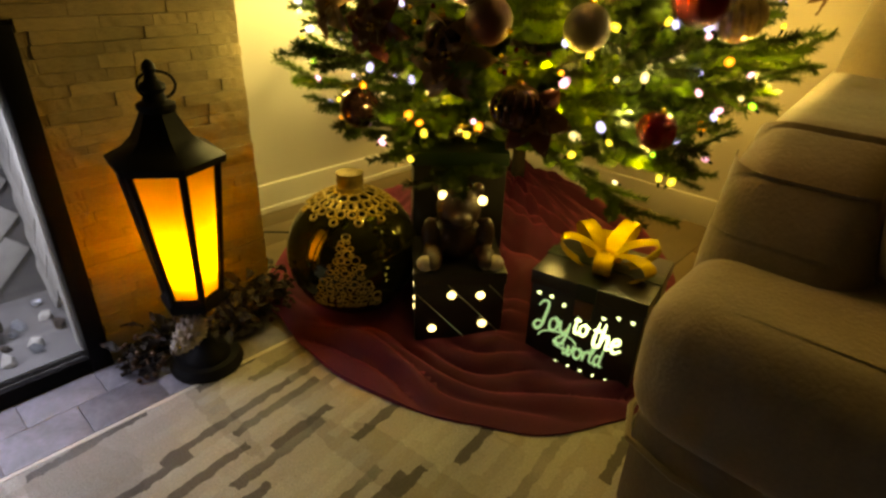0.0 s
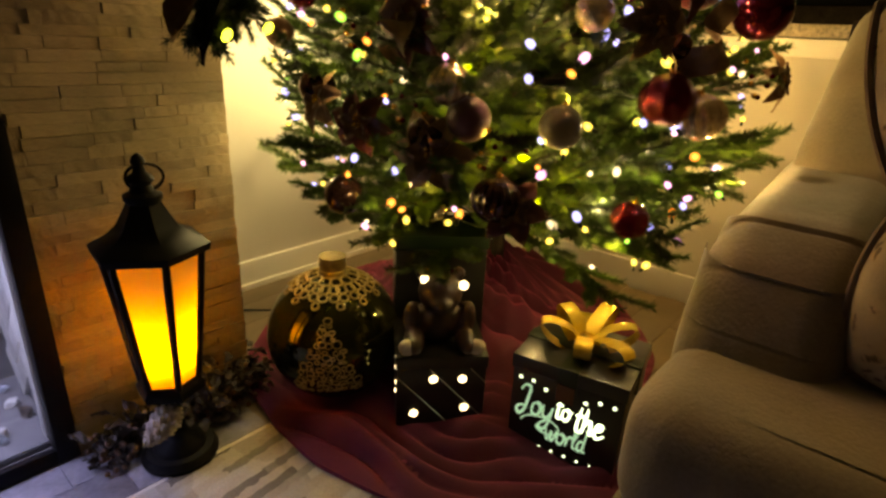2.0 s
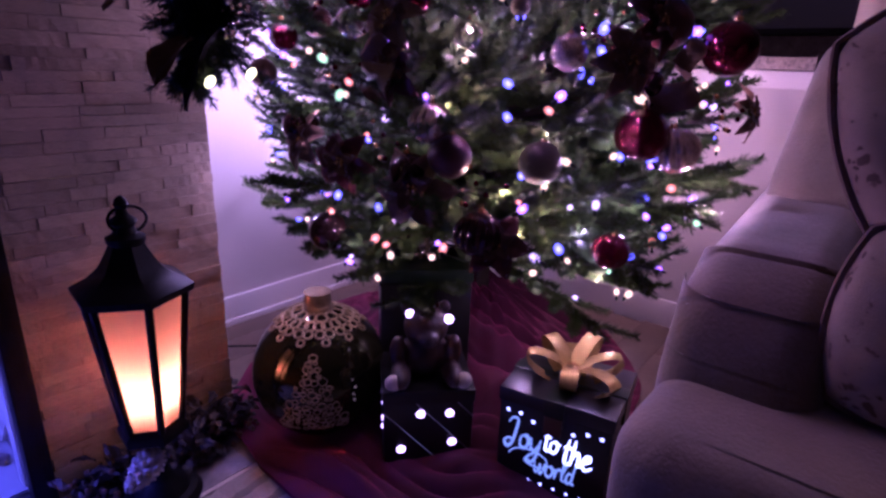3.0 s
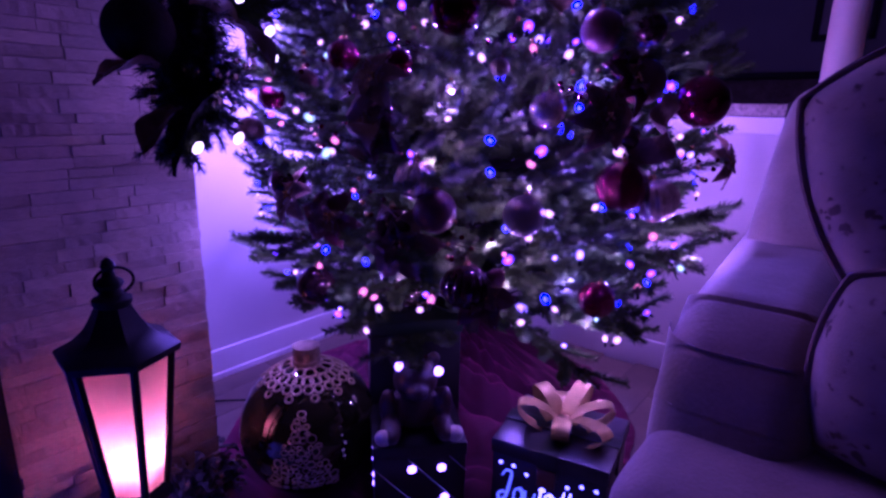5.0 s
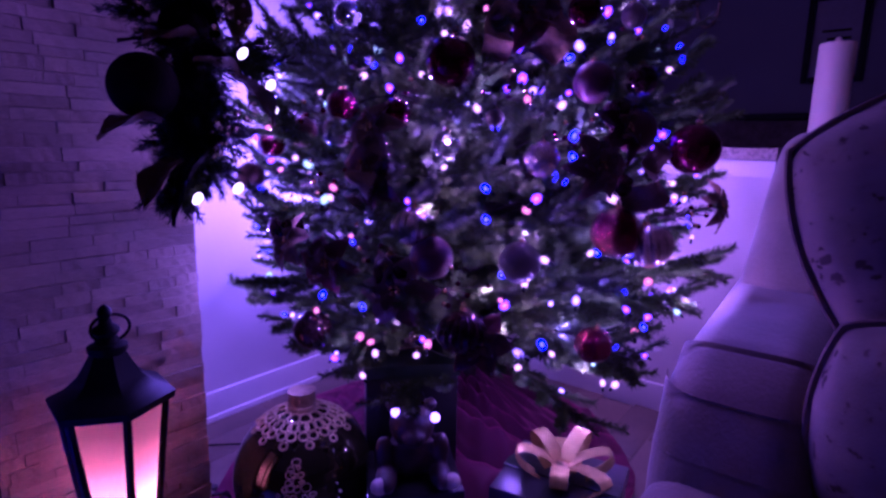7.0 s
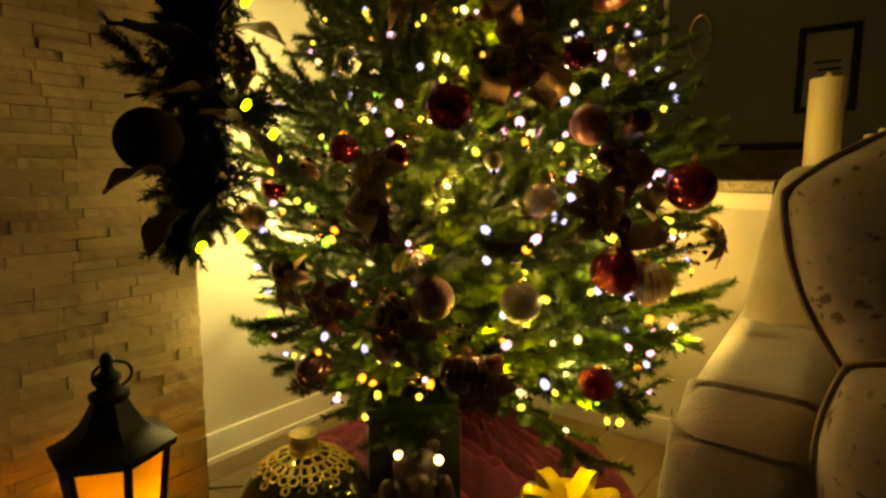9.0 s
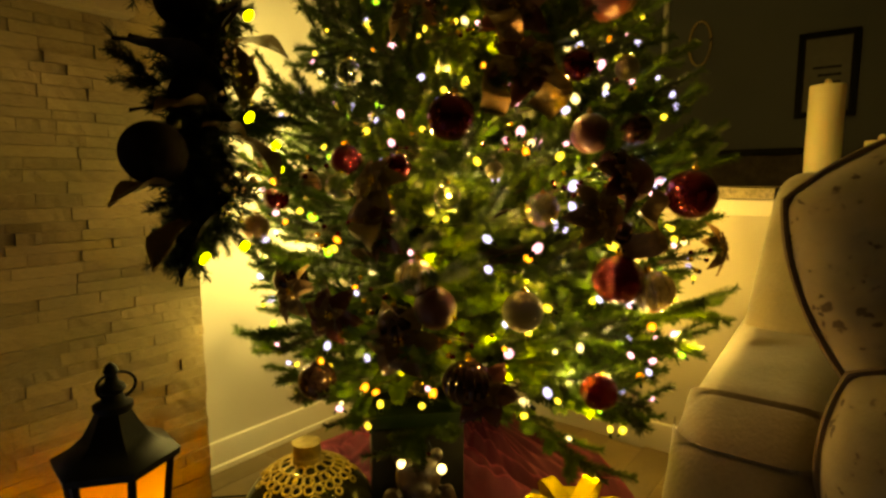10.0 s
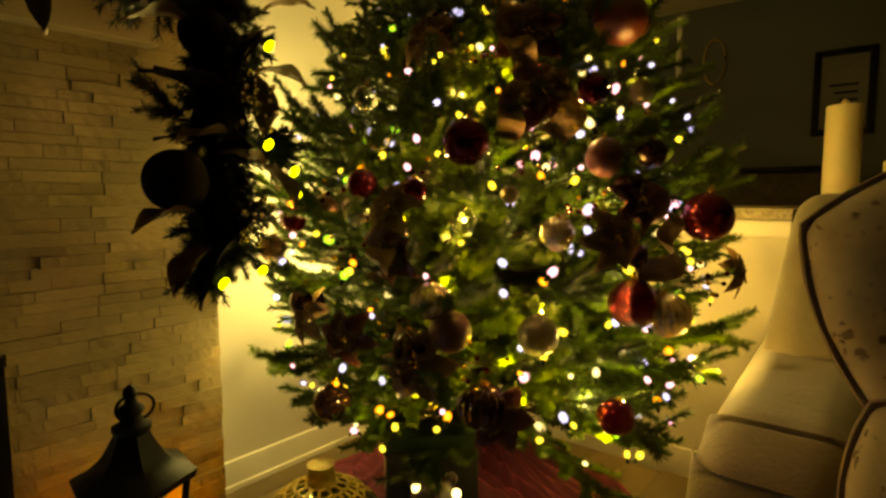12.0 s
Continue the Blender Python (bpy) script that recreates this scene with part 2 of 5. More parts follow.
# needles of the mantel garland, darkened to stand in for its unlit side
SHADEPINE = mat("shaded_pine_needle", (0.016, 0.026, 0.010), 0.6, vary=0.5, scale=30, bump=0, fine=60, Specular_IOR_Level=0.2)
BARK = mat("brown_stem", (0.06, 0.04, 0.022), 0.9, vary=0.4, scale=40, bump=0.5)


def shiny(name, colour, rough=0.12, metal=0.85, glitter=0.0):
    return mat(name, colour, rough, metal, vary=0.2, scale=18, bump=glitter, fine=700)


BURGUNDY = shiny("burgundy_gloss", (0.075, 0.006, 0.012))
REDFOIL = shiny("red_foil", (0.10, 0.004, 0.012), 0.1, 0.9, 0.5)
GOLD = shiny("gold_foil", (0.75, 0.48, 0.13), 0.22, 1.0, 0.3)
GOLDGLIT = shiny("gold_glitter", (0.13, 0.105, 0.06), 0.32, 0.9, 1.0)
BRONZE = shiny("bronze_matt", (0.13, 0.075, 0.045), 0.3, 0.8, 0.3)
DARKBALL = shiny("dark_brown_gloss", (0.045, 0.02, 0.018), 0.12, 0.6)
PLUM = mat("plum_satin", (0.085, 0.018, 0.016), 0.28, 0.2, vary=0.35, scale=16, bump=0.3)
BROWNSILK = mat("brown_silk", (0.20, 0.11, 0.06), 0.5, 0.15, vary=0.4, scale=18, bump=0.4)
OLDGOLD = mat("old_gold_leaf", (0.11, 0.065, 0.022), 0.45, 0.4, vary=0.35, scale=40, bump=0.4)
# near black: the shade on the garland's unlit side is in this colour
SHADEBROWN = mat("shaded_brown_glitter", (0.012, 0.009, 0.009), 0.8, 0.0, vary=0.4, scale=60, bump=0.6, fine=500, Specular_IOR_Level=0.05)
CHAMPAGNE = shiny("champagne_mercury", (0.65, 0.52, 0.36), 0.12, 0.95, 0.4)
CLEAR = mat("clear_glass", (0.95, 0.92, 0.85), 0.03, vary=0.02, bump=0, Transmission_Weight=1.0)
BOWGOLD = mat("gold_satin", (0.70, 0.48, 0.08), 0.25, 0.6, vary=0.35, scale=40, bump=0.8, fine=500)
LACE = mat("dull_gold_glitter", (0.40, 0.29, 0.12), 0.5, 0.5, vary=0.5, scale=60, bump=1.0, fine=600)
GREENGLASS = shiny("dark_olive_mirror", (0.05, 0.05, 0.018), 0.08, 0.8)
BLACKCARD = mat("black_gift_card", (0.012, 0.012, 0.012), 0.32, vary=0.3, scale=20, bump=0.05)
GREENSATIN = mat("green_satin", (0.006, 0.014, 0.007), 0.3, 0.2, vary=0.3, scale=20, bump=0.1)
SILVERLINE = shiny("silver_line", (0.35, 0.32, 0.28), 0.3, 0.9)
PLUSH = mat("brown_plush", (0.030, 0.013, 0.010), 0.4, vary=0.4, scale=40, bump=1.0, fine=200)
PALEPLUSH = mat("cream_plush", (0.5, 0.44, 0.36), 0.9, vary=0.3, scale=40, bump=1.0, fine=200)


# ---- mesh helpers ----
def finish(bm, name, material, smooth=True):
    me = bpy.data.meshes.new(name)
    bm.normal_update()
    bm.to_mesh(me)
    bm.free()
    me.materials.append(material)
    if smooth:
        me.shade_smooth()
        me.set_sharp_from_angle(angle=radians(42))
    return me


def world_of(ob):
    m = ob.matrix_basis.copy()
    if ob.parent:
        m = world_of(ob.parent) @ ob.matrix_parent_inverse @ m
    return m


def part(name, bm, material, parent, label="", smooth=True):
    """Links a bmesh, built in world coordinates, as one mesh object under parent."""
    me = bm if isinstance(bm, bpy.types.Mesh) else finish(bm, name, material, smooth)
    ob = new(name, me)
    ob.parent = parent
    ob.matrix_parent_inverse = world_of(parent).inverted()
    if label:
        tagged(ob, label)
    return ob


def piece(name, me, m, parent):
    """A part on shared mesh data, at the world pose m."""
    ob = new(name, me)
    ob.parent = parent
    ob.matrix_parent_inverse = world_of(parent).inverted()
    ob.matrix_basis = m
    return ob


def thing(name, label, category, at=(0, 0, 0), group="", kind=""):
    ob = new(name)
    ob.empty_display_size = 0.05
    ob.matrix_basis = pose(*at)
    return tagged(ob, label, category, group, kind)


def solid(name, bm, material, label, category="", kind="structure", smooth=True):
    ob = new(name, finish(bm, name, material, smooth))
    return tagged(ob, label, category, "", kind)


def box(lo, hi, bevel=0.0, bm=None, m=None):
    bm = bm or bmesh.new()
    lo, hi = Vector(lo), Vector(hi)
    g = bmesh.ops.create_cube(bm, size=1.0)
    vs = g["verts"]
    for v in vs:
        v.co = Vector([lo[i] + (hi[i] - lo[i]) * (v.co[i] + 0.5) for i in range(3)])
        if m:
            v.co = m @ v.co
    if bevel:
        es = list({e for v in vs for e in v.link_edges})
        bmesh.ops.bevel(bm, geom=es, offset=bevel, segments=2, affect="EDGES", profile=0.6)
    return bm


def lathe(profile, segments=24, bm=None, m=None):
    """Turns (radius, z) rows about the z axis."""
    bm = bm or bmesh.new()
    rings = []
    for r, z in profile:
        ring = []
        for i in range(segments):
            a = 2 * math.pi * i / segments
            p = Vector((r * math.cos(a), r * math.sin(a), z))
            ring.append(bm.verts.new(m @ p if m else p))
        rings.append(ring)
    for a, b in zip(rings, rings[1:]):
        for i in range(segments):
            j = (i + 1) % segments
            bm.faces.new((a[i], a[j], b[j], b[i]))
    bm.faces.new(list(reversed(rings[0])))
    bm.faces.new(rings[-1])
    return bm


def tube(points, radius, segments=6, bm=None):
    bm = bm or bmesh.new()
    pts = [Vector(p) for p in points]
    rings = []
    for i, p in enumerate(pts):
        d = (pts[min(i + 1, len(pts) - 1)] - pts[max(i - 1, 0)]).normalized()
        side = d.cross(Vector((0, 0, 1)))
        if side.length < 0.05:
            side = d.cross(Vector((0, 1, 0)))
        side.normalize()
        up = side.cross(d)
        r = radius(i / (len(pts) - 1)) if callable(radius) else radius
        rings.append([bm.verts.new(p + r * (math.cos(a) * side + math.sin(a) * up)) for a in [2 * math.pi * k / segments for k in range(segments)]])
    for a, b in zip(rings, rings[1:]):
        for i in range(segments):
            j = (i + 1) % segments
            bm.faces.new((a[i], a[j], b[j], b[i]))
    bm.faces.new(list(reversed(rings[0])))
    bm.faces.new(rings[-1])
    bmesh.ops.recalc_face_normals(bm, faces=bm.faces)
    return bm


def ellipsoid(c, r, bm=None, seg=20, rings=12, m=None):
    bm = bm or bmesh.new()
    g = bmesh.ops.create_uvsphere(bm, u_segments=seg, v_segments=rings, radius=1.0)
    for v in g["verts"]:
        v.co = Vector((c[0] + r[0] * v.co.x, c[1] + r[1] * v.co.y, c[2] + r[2] * v.co.z))
        if m:
            v.co = m @ v.co
    return bm


def cushion(c, half, r=0.06, puff=0.03, cuts=12, m=None):
    """A stuffed block with round edges and bulging faces."""
    bm = bmesh.new()
    bmesh.ops.create_cube(bm, size=2.0)
    bmesh.ops.subdivide_edges(bm, edges=bm.edges[:], cuts=cuts, use_grid_fill=True)
    half = Vector(half)
    for v in bm.verts:
        u = v.co.copy()
        p = Vector([u[i] * half[i] for i in range(3)])
        inner = Vector([max(-(half[i] - r), min(half[i] - r, p[i])) for i in range(3)])
        d = p - inner
        q = inner + d.normalized() * r if d.length > 1e-6 else p
        for i in range(3):
            j, k = (i + 1) % 3, (i + 2) % 3
            q[i] += puff * u[i] * (1 - u[j] ** 2) * (1 - u[k] ** 2)
        q += Vector((noise.noise(q * 9), noise.noise(q * 9 + Vector((7, 0, 0))), noise.noise(q * 9 + Vector((0, 9, 0))))) * 0.006
        q += Vector(c)
        v.co = m @ q if m else q
    return bm


def slab(outline, lo, hi, axis, r=0.05, steps=5):
    """A closed outline in two axes, swept along the third, with rounded rims."""
    bm = bmesh.new()
    n = len(outline)
    pts = [Vector(p) for p in outline]
    area = sum(pts[i].x * pts[(i + 1) % n].y - pts[(i + 1) % n].x * pts[i].y for i in range(n))
    sgn = 1 if area > 0 else -1
    norms = []
    for i in range(n):
        d = (pts[(i + 1) % n] - pts[i - 1]).normalized()
        norms.append(Vector((d.y, -d.x)) * sgn)
    layers = [(lo + r * (1 - math.cos(a)), r * (1 - math.sin(a))) for a in [math.pi / 2 * k / steps for k in range(steps + 1)]]
    layers += [(hi - r * (1 - math.cos(a)), r * (1 - math.sin(a))) for a in [math.pi / 2 * k / steps for k in range(steps, -1, -1)]]
    rings = []
    for w, inset in layers:
        ring = []
        for p, nn in zip(pts, norms):
            q = p - nn * inset
            co = (q.x, w, q.y) if axis == "y" else (q.x, q.y, w)
            ring.append(bm.verts.new(co))
        rings.append(ring)
    for a, b in zip(rings, rings[1:]):
        for i in range(n):
            j = (i + 1) % n
            bm.faces.new((a[i], a[j], b[j], b[i]))
    f1, f2 = bm.faces.new(rings[0]), bm.faces.new(rings[-1])
    bmesh.ops.triangulate(bm, faces=[f1, f2])
    bmesh.ops.recalc_face_normals(bm, faces=bm.faces)
    return bm


def smooth_line(points, n):
    """Points along a smooth curve through the given ones."""
    pts = [Vector(p) for p in points]
    out = []
    for i in range(len(pts) - 1):
        a, b, c, d = pts[max(i - 1, 0)], pts[i], pts[i + 1], pts[min(i + 2, len(pts) - 1)]
        for k in range(n):
            t = k / n
            out.append(0.5 * ((2 * b) + (c - a) * t + (2 * a - 5 * b + 4 * c - d) * t * t + (3 * b - a - 3 * c + d) * t ** 3))
    out.append(pts[-1])
    return out


# ---- the setting ----
FACE, BACK, CORNER, HALF = 1.25, 1.78, 0.67, 2.1
WEST, SOUTH, EAST, TOP = -4.0, -4.2, 4.6, 2.45
solid("floor", box((WEST, SOUTH, -0.12), (EAST, BACK, -0.014)), UNDER, "dark boards under the oak flooring", "floor")
solid("wall_north", box((WEST, BACK, -0.12), (EAST, BACK + 0.12, TOP)), WALL, "cream painted wall behind the tree", "wall")
# south and west walls are unseen, set far off and dark to curb bounce
solid("wall_south", box((WEST, SOUTH - 0.12, -0.12), (EAST, SOUTH, TOP)), UNSEENWALL, "unseen wall darkened to cut bounced light", "wall")
solid("wall_west", box((WEST - 0.12, SOUTH, -0.12), (WEST, BACK, TOP)), UNSEENWALL, "unseen wall darkened to cut bounced light", "wall")
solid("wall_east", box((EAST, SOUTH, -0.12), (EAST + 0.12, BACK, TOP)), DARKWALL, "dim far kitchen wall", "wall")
solid("ceiling", box((WEST, SOUTH, TOP), (EAST, BACK, TOP + 0.1)), CEIL, "off-white painted ceiling", "ceiling")
solid("wall_half", box((HALF, -2.2, -0.014), (HALF + 0.12, BACK, 0.955)), WALL, "cream half wall under a granite counter", "wall")
counter = solid("counter_top", box((HALF - 0.03, -2.2, 0.957), (HALF + 0.5, BACK - 0.002, 0.995), 0.006), GRANITE, "speckled brown granite counter on the half wall", "counter", "")
solid("trim", box((HALF - 0.018, -2.2, 0.90), (HALF - 0.002, BACK - 0.002, 0.953), 0.004), TRIM, "white painted trim under the counter", "trim")
bb = bmesh.new()
box((CORNER, BACK - 0.016, -0.01), (HALF - 0.002, BACK - 0.002, 0.105), 0.004, bb)
box((CORNER, BACK - 0.028, -0.01), (HALF - 0.002, BACK - 0.0165, 0.02), 0.004, bb)
solid("baseboard", bb, TRIM, "white painted baseboard with a quarter round", "baseboard")
bb = bmesh.new()
box((HALF - 0.016, -2.2, -0.01), (HALF - 0.002, BACK - 0.03, 0.105), 0.004, bb)
solid("baseboard_half", bb, TRIM, "white painted baseboard on the half wall", "baseboard")

# chimney breast round the firebox opening
OPEN_L, OPEN_R, OPEN_T = -0.95, 0.235, 0.725
breast = thing("chimney_breast", "chimney breast faced with split-face beige stone", "fireplace", kind="structure")
core = bmesh.new()
box((OPEN_R, FACE + 0.02, -0.014), (CORNER - 0.004, BACK - 0.001, TOP), 0, core)
box((-2.2, FACE + 0.02, -0.014), (OPEN_L, BACK - 0.001, TOP), 0, core)
box((OPEN_L, FACE + 0.02, OPEN_T), (OPEN_R, BACK - 0.001, TOP), 0, core)
part("core", core, MORTAR, breast, smooth=False)

# ---- mantel ----
mantel = thing("mantel_shelf", "dark stained wooden mantel shelf over the fireplace", "mantel", (0, 1.1, 1.36), kind="structure")
part("shelf", box((-1.9, 0.97, 1.421), (0.60, FACE + 0.019, 1.48), 0.006), mat("dark_walnut", (0.07, 0.04, 0.022), 0.45, vary=0.4, scale=8, bump=0.2), mantel)
part("moulding", box((-1.84, 1.20, 1.347), (0.54, FACE + 0.0, 1.42), 0.008), mat("pale_oak", (0.34, 0.26, 0.15), 0.5, vary=0.2, scale=8, bump=0.2), mantel)

# ---- firebox ----
firebox = thing("electric_fireplace", "black framed electric fireplace lit cool white inside", "fireplace", (-0.35, 1.3, 0.0))
fr = bmesh.new()
box((OPEN_R - 0.03, FACE - 0.02, 0.0), (OPEN_R + 0.012, FACE + 0.02, OPEN_T + 0.012), 0.004, fr)
box((OPEN_L - 0.012, FACE - 0.02, 0.0), (OPEN_L + 0.03, FACE + 0.02, OPEN_T + 0.012), 0.004, fr)
box((OPEN_L + 0.03, FACE - 0.0195, OPEN_T - 0.04), (OPEN_R - 0.03, FACE + 0.0195, OPEN_T + 0.012), 0.004, fr)
box((OPEN_L + 0.03, FACE - 0.0195, 0.0), (OPEN_R - 0.03, FACE + 0.0195, 0.045), 0.004, fr)
part("frame", fr, BLACK, firebox)
liner = bmesh.new()
box((OPEN_L, FACE + 0.36, 0.0), (OPEN_R, FACE + 0.38, OPEN_T), 0, liner)
box((OPEN_R - 0.012, FACE + 0.021, 0.0), (OPEN_R - 0.002, FACE + 0.36, OPEN_T), 0, liner)
box((OPEN_L + 0.002, FACE + 0.021, 0.0), (OPEN_L + 0.012, FACE + 0.36, OPEN_T), 0, liner)
part("liner", liner, FIRECLAY, firebox, smooth=False)
part("hood", box((OPEN_L + 0.013, FACE + 0.021, OPEN_T - 0.02), (OPEN_R - 0.013, FACE + 0.359, OPEN_T - 0.005)), BLACK, firebox, smooth=False)
part("bed", box((OPEN_L + 0.013, FACE + 0.021, 0.0), (OPEN_R - 0.013, FACE + 0.359, 0.048)), FIRECLAY, firebox, smooth=False)
glass = part("glass", box((OPEN_L + 0.031, FACE - 0.004, 0.046), (OPEN_R - 0.031, FACE - 0.001, OPEN_T - 0.041)), CLEAR, firebox, smooth=False)
glass.visible_shadow = False
S = 0.064
bk = finish(box((-S + 0.002, -S / 2 + 0.002, -0.004), (S - 0.002, S / 2 - 0.002, 0.006), 0.003), "fire_brick", FIREBRICK)
for i in range(-16, 17):
    for j in range(-16, 17):
        v = (i - j) % 4
        if v not in (0, 2):
            continue
        p, q, k = ((i + 1) * S, (j + 0.5) * S, 0) if v == 0 else ((i + 0.5) * S, j * S, 1)
        c = math.sqrt(0.5)
        x, z = (p - q) * c, (p + q) * c + 0.36
        for wall, lo, hi, mid in ((0, -0.35, OPEN_R - 0.055, -0.05), (1, FACE + 0.075, FACE + 0.345, FACE + 0.2)):
            if not (lo < (x + mid if wall == 0 else mid - x) < hi and 0.09 < z < OPEN_T - 0.05):
                continue
            if wall == 0:
                m = pose(x + mid, FACE + 0.356, z) @ Matrix.Rotation(radians(-45 - 90 * k), 4, "Y") @ pose(0, 0, 0, 90)
            else:
                m = pose(OPEN_R - 0.016, mid - x, z, 0, 0, -90) @ Matrix.Rotation(radians(-45 - 90 * k), 4, "Y") @ pose(0, 0, 0, 90)
                if not lo < mid - x < hi:
                    continue
            piece("fire_brick", bk, m, firebox)
part("corner_post", box((OPEN_R - 0.034, FACE + 0.024, 0.05), (OPEN_R - 0.014, FACE + 0.06, OPEN_T - 0.022), 0.004), FIREBRICK, firebox)
for (a, b, r) in (((-0.25, 1.36, 0.085), (0.09, 1.44, 0.10), 0.03), ((-0.15, 1.47, 0.09), (0.03, 1.33, 0.13), 0.024)):
    part("log", tube(smooth_line([a, (Vector(a) + Vector(b)) / 2 + Vector((0, 0.01, 0.008)), b], 5), lambda t, r=r: r * (1 + 0.15 * math.sin(7 * t)), 10), LOG, firebox)
rng = random.Random(4)
gl = []
for k in range(3):
    bm = bmesh.new()
    bmesh.ops.create_icosphere(bm, subdivisions=1, radius=0.02)
    for v in bm.verts:
        v.co = Vector((v.co.x * rng.uniform(0.6, 1.5), v.co.y * rng.uniform(0.6, 1.3), v.co.z * rng.uniform(0.5, 1.0)))
    gl.append(finish(bm, "glass_nugget", (CRYSTAL, FIREBRICK, LOG)[k], False))
for k in range(26):
    x, y = rng.uniform(-0.35, 0.2), rng.uniform(FACE + 0.05, FACE + 0.3)
    piece("glass_nugget", gl[k % 3], pose(x, y, 0.058, rng.uniform(0, 90), rng.uniform(0, 90), rng.uniform(0, 360)) @ Matrix.Scale(rng.uniform(0.5, 1.1), 4), firebox)

# ---- hearth ----
hearth = thing("hearth", "grey slate hearth tiles before the fireplace", "hearth", (-0.3, 1.14, 0.0), kind="structure")
SLATE = mat("grey_slate_tile", (0.19, 0.18, 0.20), 0.5, vary=0.5, scale=16, bump=0.35, fine=90)
tl = finish(box((0, 0, 0.0005), (0.148, 0.103, 0.007), 0.0012), "tile", SLATE)
for k in range(28):
    piece("tile", tl, pose(0.44 - 0.149 * (k // 2) + (0.06 if k % 2 else 0), 1.036 + 0.104 * (k % 2), 0), hearth)

# ---- rug and tree skirt ----
rug = thing("area_rug", "cream area rug with brushed grey strokes and a pale binding", "rug", (-0.4, 0.0, 0.0))
part("field", box((-1.9, -2.0, 0.0), (1.0, 1.02, 0.011), 0.004), RUG, rug)
part("binding", box((-1.9, 1.021, 0.0), (1.0, 1.032, 0.010), 0.004), BINDING, rug, "pale edge binding")

TREE = Vector((1.42, 0.97, 0.0))


def skirt_radius(a):
    """Reach of the tree skirt towards the angle a, in degrees."""
    keys = [(0, 0.50), (60, 0.6), (120, 0.68), (166, 0.82), (200, 0.86), (219, 0.875), (233, 0.84), (250, 0.68), (275, 0.54), (310, 0.50), (335, 0.50), (360, 0.50)]
    for (a0, r0), (a1, r1) in zip(keys, keys[1:]):
        if a0 <= a <= a1:
            t = (a - a0) / (a1 - a0)
            t = t * t * (3 - 2 * t)
            return r0 + (r1 - r0) * t
    return 0.5


def skirt_height(x, y, s, a):
    wob = noise.noise((x * 2.6, y * 2.6, 0))
    d = math.hypot(x - 1.9, y - 1.0) + 0.07 * wob + 0.02 * noise.noise((x * 7, y * 7, 1))
    # soft ridges with narrow creases, which run round the front and fade in and out
    ridge = abs(math.sin(d * 24)) ** 0.9
    fine = abs(math.sin(d * 52 + 1 + 2 * wob)) ** 0.8
    part_a = max(0.0, noise.noise((x * 3 + 4, y * 3, 7)) + 0.55)
    part_b = max(0.0, noise.noise((x * 4, y * 4 + 9, 2)) + 0.45)
    folds = 0.062 * ridge * part_a + 0.03 * fine * part_b
    near = min(math.hypot(x - 0.92, y - 0.80), math.hypot(x - 1.03, y - 0.50), math.hypot(x - 0.795, y - 1.03))
    folds *= min(1.0, max(0.12, (near - 0.10) / 0.08))
    folds += 0.035 * max(0, 1 - s * 1.1) * (0.5 + noise.noise((math.cos(a) * 6 + x * 5, math.sin(a) * 6 + y * 5, 5)))
    mound = 0.24 * max(0.0, 1 - s / 0.85) ** 1.15
    return 0.0145 + mound + folds * min(1.0, (1 - s) / 0.10 + 0.12)


sk = bmesh.new()
NA, NR = 300, 210
grid = []
for i in range(NA):
    a = 2 * math.pi * i / NA
    R = skirt_radius(math.degrees(a)) * (1 + 0.02 * noise.noise((math.cos(a) * 5, math.sin(a) * 5, 0)))
    row = []
    for j in range(NR + 1):
        s = 0.06 + 0.94 * j / NR
        x, y = TREE.x + R * s * math.cos(a), TREE.y + R * s * math.sin(a)
        row.append(sk.verts.new((x, y, skirt_height(x, y, s, a))))
    row.append(sk.verts.new((TREE.x + R * math.cos(a), TREE.y + R * math.sin(a), 0.0115)))
    grid.append(row)
for i in range(NA):
    a, b = grid[i], grid[(i + 1) % NA]
    for j in range(NR + 1):
        sk.faces.new((a[j], a[j + 1], b[j + 1], b[j]))
tagged(new("tree_skirt", finish(sk, "tree_skirt", VELVET)), "dark red velvet tree skirt spread in loose folds", "tree skirt")


